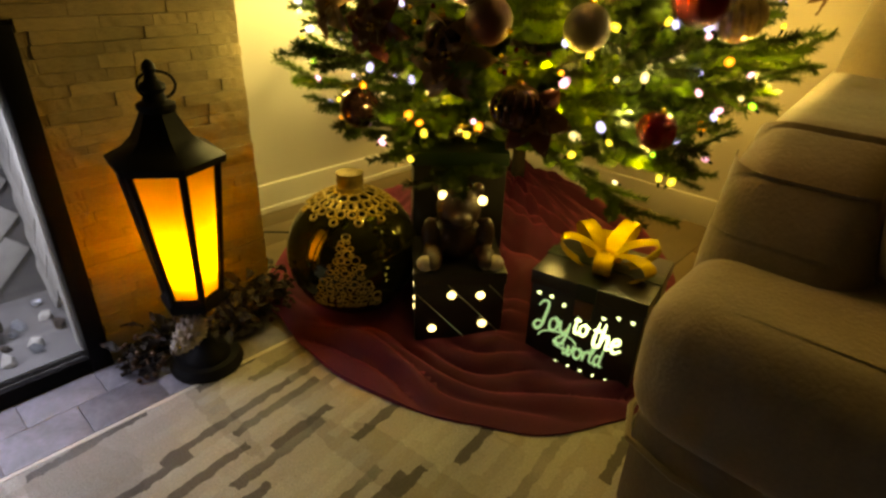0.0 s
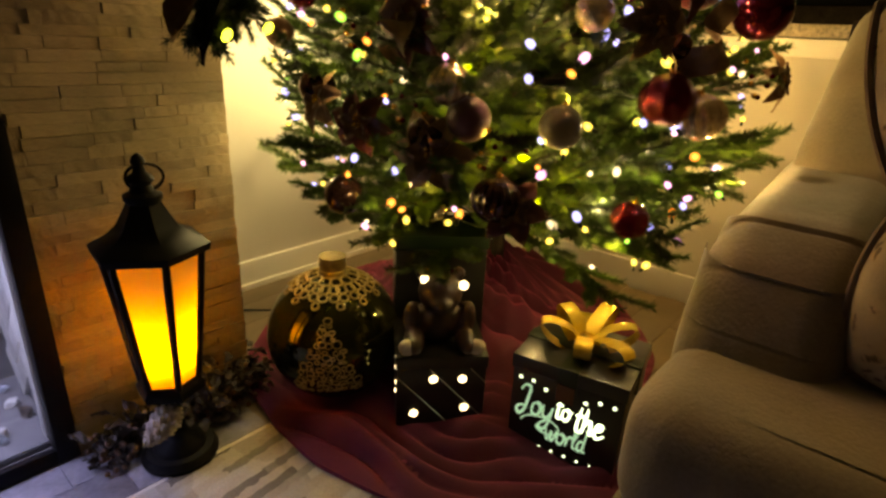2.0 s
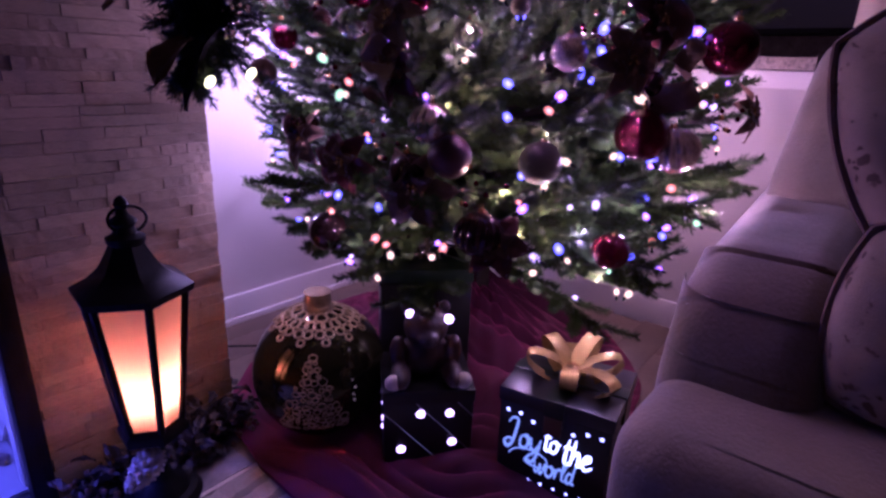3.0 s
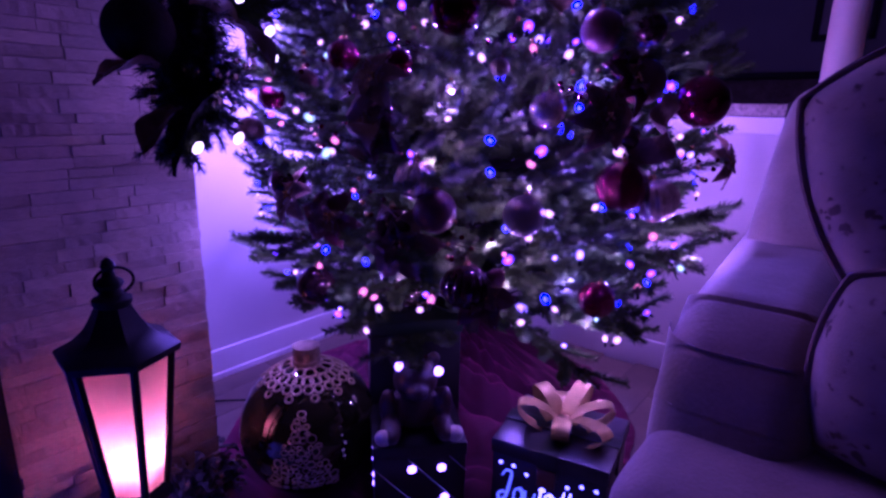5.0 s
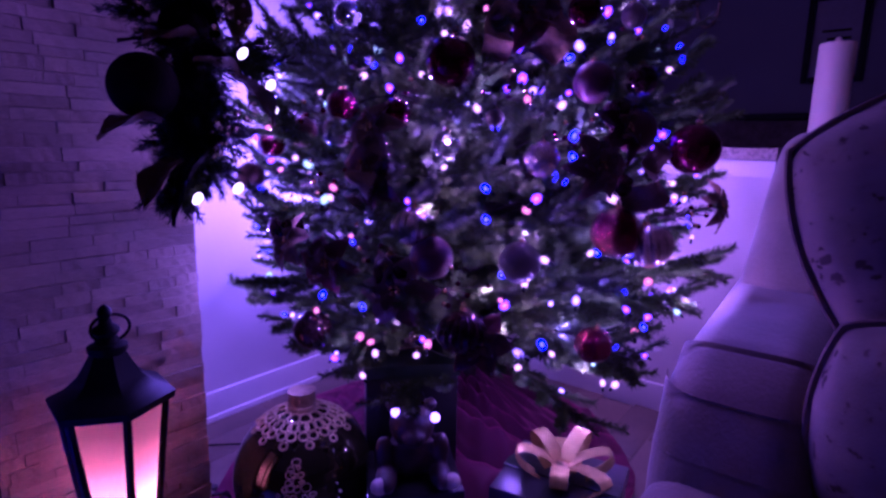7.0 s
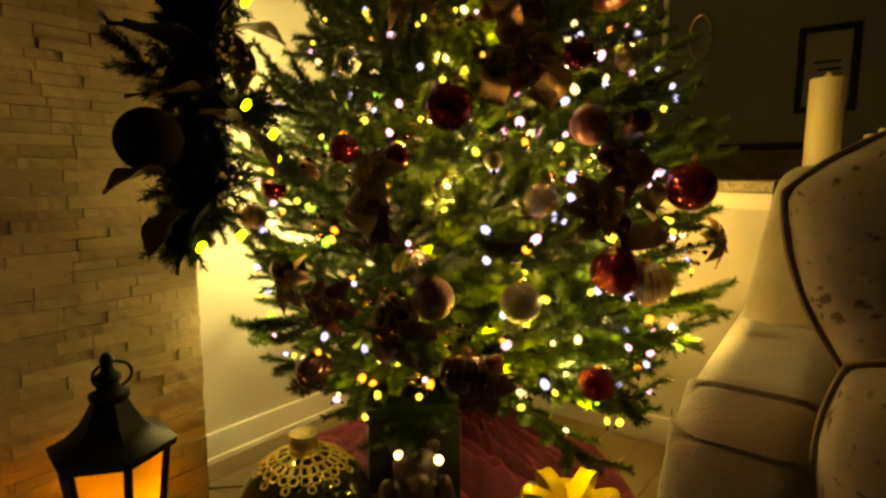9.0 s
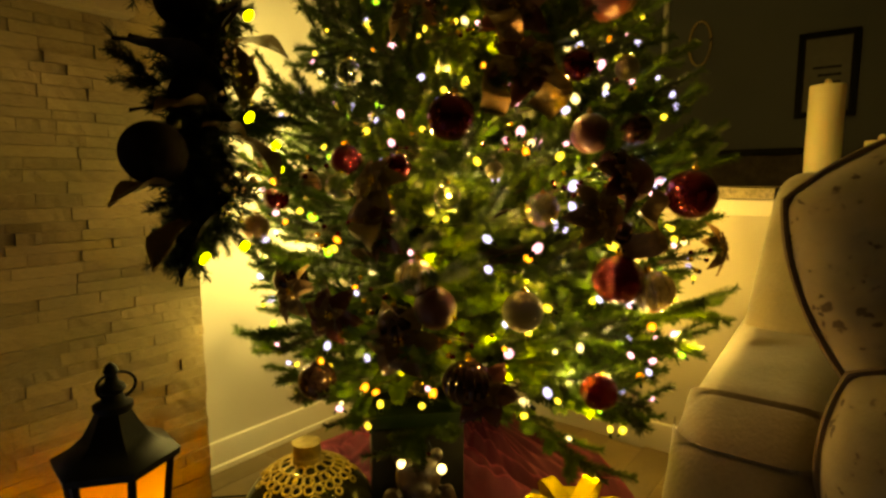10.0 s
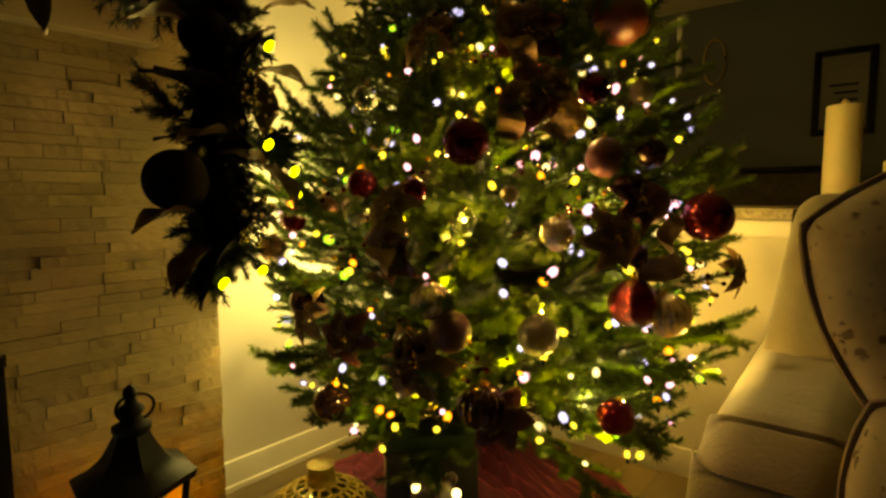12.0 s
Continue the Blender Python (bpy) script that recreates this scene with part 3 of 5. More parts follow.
# ---- sofa ----
def sofa():
    so = thing("sofa", "beige linen sofa with pleated arm and loose T-shaped seat cushion", "sofa", (1.3, -0.6, 0.0))
    # base with its skirt
    base = [(0.695, -1.75), (0.69, -0.9), (0.69, 0.16), (0.72, 0.215), (0.78, 0.23), (1.9, 0.23), (2.0, 0.15), (2.0, -1.75)]
    part("base", slab(base, 0.012, 0.24, "z", 0.02, 3), LINEN, so)
    part("skirt_seam", tube([(0.672, -1.7, 0.185), (0.672, 0.13, 0.185), (0.70, 0.214, 0.185), (0.77, 0.243, 0.185), (1.2, 0.243, 0.185)], 0.006), LINEN, so)
    # seat cushions; the one by the arm runs out in front of it
    t_cut = smooth_line([(0.74, -0.79), (0.67, -0.74), (0.655, -0.3), (0.655, 0.10), (0.675, 0.20), (0.75, 0.243), (0.90, 0.246), (1.2, 0.24), (1.45, 0.2), (1.6, 0.0), (1.62, -0.4), (1.58, -0.76), (1.2, -0.79), (0.74, -0.79)], 5)[:-1]
    part("seat_cushion", slab([p.to_tuple() for p in t_cut], 0.222, 0.452, "z", 0.075, 7), LINEN, so)
    part("seat_cushion", cushion((1.14, -1.26, 0.337), (0.48, 0.46, 0.115), 0.07, 0.015), LINEN, so)
    # arm: outline from the front up, over the pleats and back
    line = smooth_line([(0.888, 0.10), (0.884, 0.30), (0.885, 0.42), (0.905, 0.49), (0.948, 0.572), (1.00, 0.612), (1.075, 0.638), (1.2, 0.655), (1.4, 0.678), (1.6, 0.70), (1.78, 0.70)], 26)
    run, out, last = 0.0, [], None
    pleats = ((0.385, 0.25), (0.49, 0.6), (0.62, 0.9))
    for p in line:
        run += (p - last).length if last else 0
        last = p.copy()
        lift = 0.0
        for q, k in pleats:
            d = run - q
            if 0 <= d < 0.09:
                lift += 0.0075 * k * (1 - d / 0.09) ** 1.5
            elif -0.008 < d < 0:
                lift -= 0.004 * k * (1 + d / 0.008)
        n = Vector((-0.8, 0.6)) if p.x < 1.0 else Vector((-0.15, 1.0))
        out.append(tuple(p + n * lift))
    out += [(1.86, 0.60), (1.9, 0.1)]
    part("arm", slab(out, 0.005, 0.252, "y", 0.075, 8), LINEN, so)
    part("arm", slab([(x, z) for x, z in out], -1.75, -1.56, "y", 0.075, 6), LINEN, so)
    # back frame and back cushions
    back = smooth_line([(1.66, 0.15), (1.68, 0.5), (1.76, 0.8), (1.84, 0.99), (1.9, 1.035), (1.98, 1.03), (2.03, 0.96), (2.05, 0.5), (2.05, 0.1)], 5)
    part("back_frame", slab([p.to_tuple() for p in back], -1.74, 0.19, "y", 0.06, 5), LINEN, so)
    for y0, y1 in ((-0.76, 0.224), (-1.72, -0.78)):
        cu = smooth_line([(1.44, 0.47), (1.39, 0.56), (1.44, 0.73), (1.60, 0.87), (1.76, 0.99), (1.85, 1.04), (1.91, 1.0), (1.86, 0.86), (1.76, 0.66), (1.69, 0.50), (1.6, 0.46), (1.5, 0.455), (1.44, 0.47)], 5)[:-1]
        part("back_cushion", slab([p.to_tuple() for p in cu], y0, y1, "y", 0.08, 7), LINEN, so)
    for x, y in ((0.8, 0.15), (1.9, 0.1), (0.8, -1.65), (1.9, -1.65)):
        part("foot", lathe([(0.02, 0.0), (0.028, 0.014)], 10, m=pose(x, y, 0)), BLACK, so)
    return so


sofa()


def throw_pillow(m, size, label):
    pi = thing("throw_pillow", label, "pillow")
    bm = bmesh.new()
    bmesh.ops.create_grid(bm, x_segments=22, y_segments=22, size=1.0)
    back = bmesh.ops.duplicate(bm, geom=bm.verts[:] + bm.edges[:] + bm.faces[:])
    bv = {g for g in back["geom"] if isinstance(g, bmesh.types.BMVert)}
    for v in bm.verts:
        u, w = v.co.x, v.co.y
        fat = 0.085 * ((1 - u * u) * (1 - w * w)) ** 0.42
        z = fat * (-1 if v in bv else 1) + 0.005 * noise.noise((u * 4, w * 4, 2))
        v.co = Vector((u * size * math.sqrt(1 - 0.30 * w * w), w * size * math.sqrt(1 - 0.30 * u * u), z))
    bmesh.ops.remove_doubles(bm, verts=bm.verts, dist=0.0008)
    bmesh.ops.recalc_face_normals(bm, faces=bm.faces)
    part("cover", bm, FLORAL, pi)
    rim = []
    for k in range(97):
        q = k % 96
        s, e = q // 24, (q % 24) / 12 - 1
        u, w = [(e, -1), (1, e), (-e, 1), (-1, -e)][s]
        rim.append((u * size * math.sqrt(1 - 0.30 * w * w) * 1.01, w * size * math.sqrt(1 - 0.30 * u * u) * 1.01, 0))
    part("piping", tube(rim, 0.0065), PIPING, pi, "dark brown corded piping")
    pi.matrix_basis = m
    return pi


def leaning(corner, down, across, size):
    """The pose of a pillow from its upper near corner and the ways of its two edges."""
    e = Vector(down).normalized()
    r = Vector(across)
    r = (r - e * r.dot(e)).normalized()
    n = r.cross(-e)
    c = Vector(corner) + (e + r) * size * 0.86
    return Matrix(((r.x, -e.x, n.x, c.x), (r.y, -e.y, n.y, c.y), (r.z, -e.z, n.z, c.z), (0, 0, 0, 1)))


throw_pillow(leaning((1.10, 0.118, 0.985), (-0.13, -0.42, -0.88), (0.16, -1, -0.12), 0.225), 0.225, "floral linen throw pillow with brown piping, leaning on the sofa back")
throw_pillow(leaning((0.985, 0.005, 0.735), (-0.12, 0.02, -0.98), (0.05, -1, 0.22), 0.155), 0.155, "floral linen lumbar pillow with brown piping, standing on the seat")


# ---- lantern ----
LAN = Vector((0.398, 1.08, 0.0))


def hexring(bm, r, z, turn=0.0):
    return [bm.verts.new((LAN.x + r * math.cos(radians(60 * k + turn)), LAN.y + r * math.sin(radians(60 * k + turn)), z)) for k in range(6)]


def hexloft(rows, turn=0.0):
    bm = bmesh.new()
    rings = [hexring(bm, r, z, turn) for r, z in rows]
    for a, b in zip(rings, rings[1:]):
        for i in range(6):
            j = (i + 1) % 6
            bm.faces.new((a[i], a[j], b[j], b[i]))
    bm.faces.new(list(reversed(rings[0])))
    bm.faces.new(rings[-1])
    return bm


def lantern():
    turn = -98.0
    la = thing("lantern", "black hexagonal metal lantern with frosted amber panes and lit candle", "lantern", LAN)
    at = pose(*LAN)
    part("foot", lathe([(0.078, 0.012), (0.08, 0.02), (0.07, 0.034), (0.055, 0.036), (0.05, 0.05), (0.028, 0.062), (0.018, 0.09), (0.016, 0.14), (0.03, 0.165), (0.045, 0.178)], 28, m=at), BLACK, la)
    part("base", hexloft([(0.054, 0.178), (0.068, 0.182), (0.070, 0.196), (0.064, 0.204), (0.06, 0.212)], turn), BLACK, la)
    z0, z1, r0, r1 = 0.212, 0.495, 0.057, 0.092
    for k in range(6):
        a = radians(60 * k + turn)
        d = Vector((math.cos(a), math.sin(a), 0))
        part("corner_bar", tube([LAN + d * r0 + Vector((0, 0, z0 - 0.004)), LAN + d * r1 + Vector((0, 0, z1 + 0.004))], 0.0075, 6), BLACK, la)
        a2 = radians(60 * (k + 1) + turn)
        d2 = Vector((math.cos(a2), math.sin(a2), 0))
        bm = bmesh.new()
        q = 0.965
        vs = [LAN + d * r0 * q + Vector((0, 0, z0)), LAN + d2 * r0 * q + Vector((0, 0, z0)), LAN + d2 * r1 * q + Vector((0, 0, z1)), LAN + d * r1 * q + Vector((0, 0, z1))]
        bm.faces.new([bm.verts.new(v) for v in vs])
        bmesh.ops.solidify(bm, geom=bm.faces[:], thickness=0.0015)
        part("pane", bm, FROST, la, smooth=False)
    part("roof", hexloft([(0.094, z1), (0.108, z1 + 0.002), (0.111, z1 + 0.016), (0.106, z1 + 0.020), (0.078, z1 + 0.034), (0.056, z1 + 0.054), (0.041, z1 + 0.080), (0.031, z1 + 0.100)], turn), BLACK, la)
    part("chimney", lathe([(0.030, 0.594), (0.034, 0.600), (0.034, 0.609), (0.022, 0.615), (0.017, 0.628), (0.024, 0.636), (0.022, 0.643), (0.012, 0.650), (0.009, 0.662), (0.013, 0.669), (0.010, 0.679), (0.003, 0.686)], 20, m=at), BLACK, la)
    ring = [LAN + Vector((0.034 * math.cos(a) + 0.008, 0.006 * math.sin(a), 0.640 + 0.024 * math.sin(a))) for a in [2 * math.pi * k / 26 for k in range(27)]]
    part("carry_ring", tube(ring, 0.003, 6), BLACK, la)
    can = part("candle", lathe([(0.025, 0.2125), (0.026, 0.216), (0.026, 0.262), (0.02, 0.26), (0.008, 0.258)], 24, m=at), WAX, la, "cream wax LED candle")
    part("flame", ellipsoid(LAN + Vector((0, 0, 0.298)), (0.021, 0.021, 0.034), None, 12, 10), FLAME, can, "glowing flame")


lantern()


# ---- big bauble on the skirt ----
def big_bauble():
    c, R = Vector((0.795, 1.03, 0.184)), 0.167
    bo = thing("giant_bauble", "giant dark olive mirrored bauble with gold lace and tree motif", "bauble", (c.x, c.y, 0.016))
    part("globe", ellipsoid(c, (R, R, R), None, 48, 32), GREENGLASS, bo)
    part("cap", lathe([(0.034, R - 0.006), (0.034, R + 0.008), (0.031, R + 0.011), (0.034, R + 0.022), (0.031, R + 0.034), (0.034, R + 0.044), (0.028, R + 0.046)], 26, m=pose(*c)), LACE, bo, "gold glitter cap")
    r = random.Random(11)

    def on(theta, phi, lift=0.002):
        return c + (R + lift) * Vector((math.sin(theta) * math.cos(phi), math.sin(theta) * math.sin(phi), math.cos(theta)))

    def loop(theta, phi, size, bm, squash=1.0, thick=0.0028):
        pts = [on(theta + size * squash * math.sin(a), phi + size * math.cos(a) / max(0.25, math.sin(theta))) for a in [2 * math.pi * k / 14 for k in range(15)]]
        tube(pts, thick, 5, bm)

    lace = bmesh.new()
    for k in range(12):
        ph = 2 * math.pi * k / 12
        for th, n, sz in ((0.30, 1, 0.085), (0.46, 2, 0.075), (0.60, 2, 0.062), (0.73, 1, 0.05)):
            for i in range(n):
                loop(th, ph + (i - (n - 1) / 2) * 0.24, sz, lace)
    part("lace_collar", lace, LACE, bo, "gold glitter lace collar")
    for base in (0.0, 2.094, 4.189):
        motif = bmesh.new()
        ph0 = math.atan2(-c.y, -c.x) - 0.12 + base
        for row in range(14):
            th = 0.93 + row * 0.085
            wide = 0.03 + 0.036 * row
            n = 1 + int(wide / 0.05)
            for i in range(n):
                loop(th + r.uniform(-0.02, 0.02), ph0 + (i - (n - 1) / 2) * 0.105 + r.uniform(-0.03, 0.03), r.uniform(0.02, 0.06), motif, r.uniform(0.5, 1.1), r.uniform(0.0012, 0.0022))
        part("tree_motif", motif, LACE, bo, "glitter scroll tree motif")


big_bauble()


# ---- Christmas tree ----
def tree_radius(z):
    """Reach of the branch tips at the height z."""
    r = 0.645 - 0.41 * max(0.0, z - 0.95) ** 1.15 - 0.5 * max(0.0, 0.62 - z)
    return max(0.05, min(r, (2.32 - z) * 0.75))


def needles(bm, a, b, count, length, rnd, width=0.0019):
    d = (b - a)
    n = d.normalized()
    side = n.cross(Vector((0.3, 0.2, 1))).normalized()
    up = side.cross(n)
    for i in range(count):
        t = (i + rnd.random()) / count
        p = a + d * t
        ang = rnd.uniform(0, 2 * math.pi)
        lean = rnd.uniform(0.35, 0.7)
        out = (side * math.cos(ang) + up * math.sin(ang)) * (1 - lean * 0.45) + n * lean
        out.normalize()
        w = out.cross(n)
        w = w.normalized() * width if w.length > 1e-4 else up * width
        tip = p + out * length * rnd.uniform(0.75, 1.1)
        bm.faces.new((bm.verts.new(p - w), bm.verts.new(p + w), bm.verts.new(tip + w * 0.35), bm.verts.new(tip - w * 0.35)))


def branch_mesh(seed, length, bare, name="branch"):
    """A fir branch along x, with twigs on its outer part, and its stem."""
    rnd = random.Random(seed)
    fo, st = bmesh.new(), bmesh.new()
    pts = [Vector((length * t, 0.02 * math.sin(3 * t + seed), 0.05 * t * t * length)) for t in [k / 6 for k in range(7)]]
    tube(pts, lambda t: 0.005 * (1 - 0.6 * t), 5, st)
    needles(fo, pts[1] if bare < 0.2 else pts[2], pts[4], int(420 * length), 0.021, rnd)
    needles(fo, pts[4], pts[6], int(760 * length), 0.022, rnd)
    n = int(4 + length * 12)
    for k in range(n):
        t = bare + (0.97 - bare) * (k + 0.5) / n
        p = Vector((length * t, 0.02 * math.sin(3 * t + seed), 0.05 * t * t * length))
        side = 1 if k % 2 else -1
        ln = rnd.uniform(0.10, 0.17) * (1.15 - 0.45 * t)
        d = Vector((rnd.uniform(0.75, 1.1), side * rnd.uniform(0.45, 0.9), rnd.uniform(-0.28, 0.42))).normalized()
        q = p + d * ln + Vector((0, 0, 0.012))
        tube([p, (p + q) / 2, q], 0.0016, 4, st)
        needles(fo, p + d * 0.01, q, int(ln * 1900), 0.0195, rnd)
    me = finish(fo, name, NEEDLE, False)
    bm = bmesh.new()
    bm.from_mesh(me)
    first = len(bm.faces)
    sm = bpy.data.meshes.new("stem")
    st.to_mesh(sm)
    st.free()
    bm.from_mesh(sm)
    bm.faces.ensure_lookup_table()
    for f in bm.faces[first:]:
        f.material_index = 1
    bm.to_mesh(me)
    bm.free()
    me.materials.append(BARK)
    return me


tree = thing("christmas_tree", "full artificial green fir tree hung with lights and ornaments", "tree", TREE)
part("trunk", tube([TREE + Vector((0, 0, 0.03)), TREE + Vector((0, 0, 1.2)), TREE + Vector((0, 0, 2.3))], lambda t: 0.024 * (1 - 0.75 * t), 10), BARK, tree)
LONG = [branch_mesh(10 + k, 0.56, 0.34) for k in range(5)]
SHORT = [branch_mesh(40 + k, 0.36, 0.12) for k in range(4)]
rng = random.Random(8)
made, layer = 0, 0
z = 0.395
while z < 2.24:
    R = tree_radius(z) + 0.03 - 0.10 * max(0.0, z - 1.1)
    count = max(5, int(5 + R * 27))
    for k in range(count):
        a = 360 * (k + 0.5 * (layer % 2) + rng.uniform(-0.25, 0.25)) / count
        reach = R * rng.uniform(0.86, 1.08)
        lift = 6 + 14 * (z - 0.4) + rng.uniform(-11, 13)
        src = LONG[rng.randrange(5)]
        size = reach / 0.56
        if made < 290:
            made += 1
            m = pose(TREE.x, TREE.y, z - 0.35 * reach * math.sin(radians(lift)) + rng.uniform(-0.03, 0.03), 0, 0, a) @ pose(0, 0, 0, rng.uniform(-25, 25), -lift, 0) @ Matrix.Diagonal((size, min(1.1, 0.75 + size * 0.3), 1.0, 1))
            piece("branch", src, m, tree)
    z += 0.105
    layer += 1
# inner, shorter twigs that fill the middle of the crown, joined
inner_bm = bmesh.new()
rng = random.Random(18)
for k in range(210):
    zz = 0.45 + 1.75 * (k / 210) ** 1.15
    m = pose(TREE.x, TREE.y, zz, 0, 0, rng.uniform(0, 360)) @ pose(0, 0, 0, rng.uniform(-180, 180), -rng.uniform(-10, 30), 0) @ Matrix.Scale(min(1.4, tree_radius(zz) / 0.41), 4)
    before = len(inner_bm.verts)
    inner_bm.from_mesh(SHORT[k % 4])
    inner_bm.verts.ensure_lookup_table()
    for v in inner_bm.verts[before:]:
        v.co = m @ v.co
inner = finish(inner_bm, "inner_foliage", NEEDLE, False)
inner.materials.append(BARK)
tagged(part("inner_foliage", inner, NEEDLE, tree), kind="stuff")


def on_tree(angle, z, out=0.0):
    r = tree_radius(z) + out
    return Vector((TREE.x + r * math.cos(radians(angle)), TREE.y + r * math.sin(radians(angle)), z))


# ---- string lights ----
def bulb_mesh(size=0.0076):
    """A clear plastic bulb round its bright chip."""
    bm = ellipsoid((0, 0, 0.006), (size, size, size * 1.35), None, 10, 8)
    shell = len(bm.faces)
    ellipsoid((0, 0, 0.006), (size * 0.46, size * 0.46, size * 0.62), bm, 8, 6)
    bm.faces.ensure_lookup_table()
    for f in bm.faces[shell:]:
        f.material_index = 1
    me = finish(bm, "bulb", BULB)
    me.materials.append(CHIP)
    return me


def socket_mesh():
    return finish(lathe([(0.0028, -0.016), (0.0034, -0.014), (0.0034, -0.004), (0.0028, -0.002)], 8), "socket", WIRE)


BULBS, SOCKETS = bulb_mesh(), socket_mesh()
lights = thing("string_lights", "colour-changing mini lights on green wire wound round the tree", "string lights", TREE + Vector((0, 0, 0.4)))
spots = []
SEEN_A = [(184, 1.37), (179, 1.36), (206, 1.44), (212, 1.35), (223, 1.37), (216, 1.25), (202, 1.23), (212, 1.21), (208, 1.2), (239, 1.33), (236, 1.18), (268, 1.26), (259, 1.2), (279, 1.23), (279, 1.2), (249, 1.06), (225, 1.09), (224, 1.07), (215, 1.05), (230, 1.06), (232, 1.0), (232, 0.96), (191, 1.12), (180, 1.09), (198, 1.09), (187, 1.09), (201, 0.94), (217, 0.9)]
SEEN_B = [(188, 0.89), (185, 0.86), (195, 0.85), (182, 0.79), (192, 0.78), (203, 0.87), (184, 0.65), (194, 0.64), (191, 0.56), (181, 0.53), (194, 0.52), (188, 0.44), (220, 0.68), (220, 0.73), (224, 0.71), (234, 0.67), (236, 0.77), (245, 0.76), (241, 0.88), (256, 0.91), (258, 0.87), (259, 0.66), (271, 0.58), (246, 0.64), (254, 0.58), (225, 0.55), (229, 0.57)]
SEEN_C = [(243, 0.5), (251, 0.42), (257, 0.4), (238, 0.43), (285, 0.4), (171, 0.92), (177, 0.95), (166, 0.94), (179, 0.47), (182, 0.61), (204, 0.54), (209, 0.94), (204, 1.12), (251, 1.33), (287, 1.45), (244, 1.2), (251, 0.7), (217, 0.84), (225, 0.88), (199, 1.15), (218, 1.02), (223, 1.11), (209, 1.35), (245, 0.68), (229, 0.67), (192, 1.22), (228, 0.76)]
for a, zz in SEEN_A + SEEN_B + SEEN_C:
    spots.append(on_tree(a, zz, 0.0))
rng = random.Random(77)
for k in range(90):
    # bulbs set deeper among the branches
    spots.append(on_tree(rng.uniform(168, 285), rng.uniform(0.45, 1.5), -rng.uniform(0.02, 0.09)))
for k in range(205):
    # the far side and the top
    zz = 0.42 + 1.7 * rng.random() ** 1.35
    a = rng.uniform(-68, 165) if zz < 1.5 else rng.uniform(0, 360)
    spots.append(on_tree(a, zz, -0.03 * rng.random()))
for p in spots:
    m = pose(*p, rng.uniform(-70, 70), rng.uniform(-70, 70), rng.uniform(0, 360)) @ Matrix.Scale(rng.choice((0.7, 0.85, 0.95, 1.05, 1.25)), 4)
    b = piece("bulb", BULBS, m, lights)
    piece("socket", SOCKETS, m, lights)
for a, zz in ((98, 1.2), (108, 1.25), (116, 1.28), (124, 1.22), (104, 0.8), (114, 0.84), (122, 0.76), (132, 0.82)):
    # tips that reach towards the wall
    m = pose(*on_tree(a, zz, 0.05), rng.uniform(-70, 70), rng.uniform(-70, 70), 0)
    piece("bulb", BULBS, m, lights)
    piece("socket", SOCKETS, m, lights)
# the light that the strings give, gathered in a few of the bulbs: angle, height, reach, share
LIT = [(186, 1.25, 0.03, 0.12), (180, 0.88, 0.03, 0.24), (192, 0.60, 0.02, 0.22), (170, 1.02, 0.04, 0.2), (160, 0.66, 0.03, 0.55), (250, 0.43, -0.06, 0.35), (225, 0.43, -0.12, 0.25),
       (262, 0.66, 0.02, 0.5), (272, 0.98, 0.02, 0.35), (256, 1.30, 0.0, 0.35),
       (96, 0.7, 0.03, 1.3), (106, 1.0, 0.03, 1.3), (116, 1.3, 0.05, 1.4), (126, 0.85, 0.05, 1.0), (140, 1.15, 0.04, 1.1), (150, 0.75, 0.03, 1.1)]
BEHIND = [(0, 0.8, 0.0, 1.0), (20, 1.15, 0.0, 1.0), (-20, 0.6, 0.0, 1.0), (-45, 1.0, 0.0, 0.6), (-60, 0.7, 0.0, 0.6), (60, 0.9, 0.0, 1.2),
       (60, 1.6, 0.0, 1.2), (170, 1.62, 0.0, 0.1), (215, 1.75, 0.0, 0.5), (290, 1.6, 0.0, 0.8), (0, 1.9, 0.0, 1.0)]
WATT = STRING_WATTS / 31
for a, zz, out, share in LIT + BEHIND:
    east = max(0.0, min(1.0, 0.5 + 0.55 * math.cos(radians(a + 45))))
    colour = Vector((0.82, 0.68, 0.36)).lerp(Vector((1.02, 0.68, 0.25)), east)
    lamp("string_light", "POINT", share * WATT, colour, pose(*on_tree(a, zz, out)), 0.006)
FRONT = [(214, 1.12), (226, 0.80), (204, 0.84), (240, 0.58), (236, 1.22), (222, 0.58), (196, 0.70), (232, 0.98), (218, 0.68), (248, 0.76), (200, 1.10), (222, 1.32), (246, 1.08), (208, 0.98), (194, 0.58), (252, 0.60), (206, 1.28), (230, 0.64)]
for k, (a, zz) in enumerate(FRONT):
    lamp("string_light", "POINT", (0.50 if zz > 0.66 else 0.18) * (0.6 if a < 207 else 1.05) * WATT, ((0.85, 0.70, 0.40), (1.05, 0.60, 0.34), (1.05, 0.74, 0.12))[k % 3], pose(*on_tree(a, zz, -0.085)), 0.006)
turns = [on_tree(k * 11, 0.45 + 1.75 * k / 420, -0.10 + 0.025 * math.sin(k * 1.7)) + Vector((0, 0, 0.02 * math.sin(k * 0.9))) for k in range(420)]
part("wire", tube(turns, 0.0013, 4), WIRE, lights)


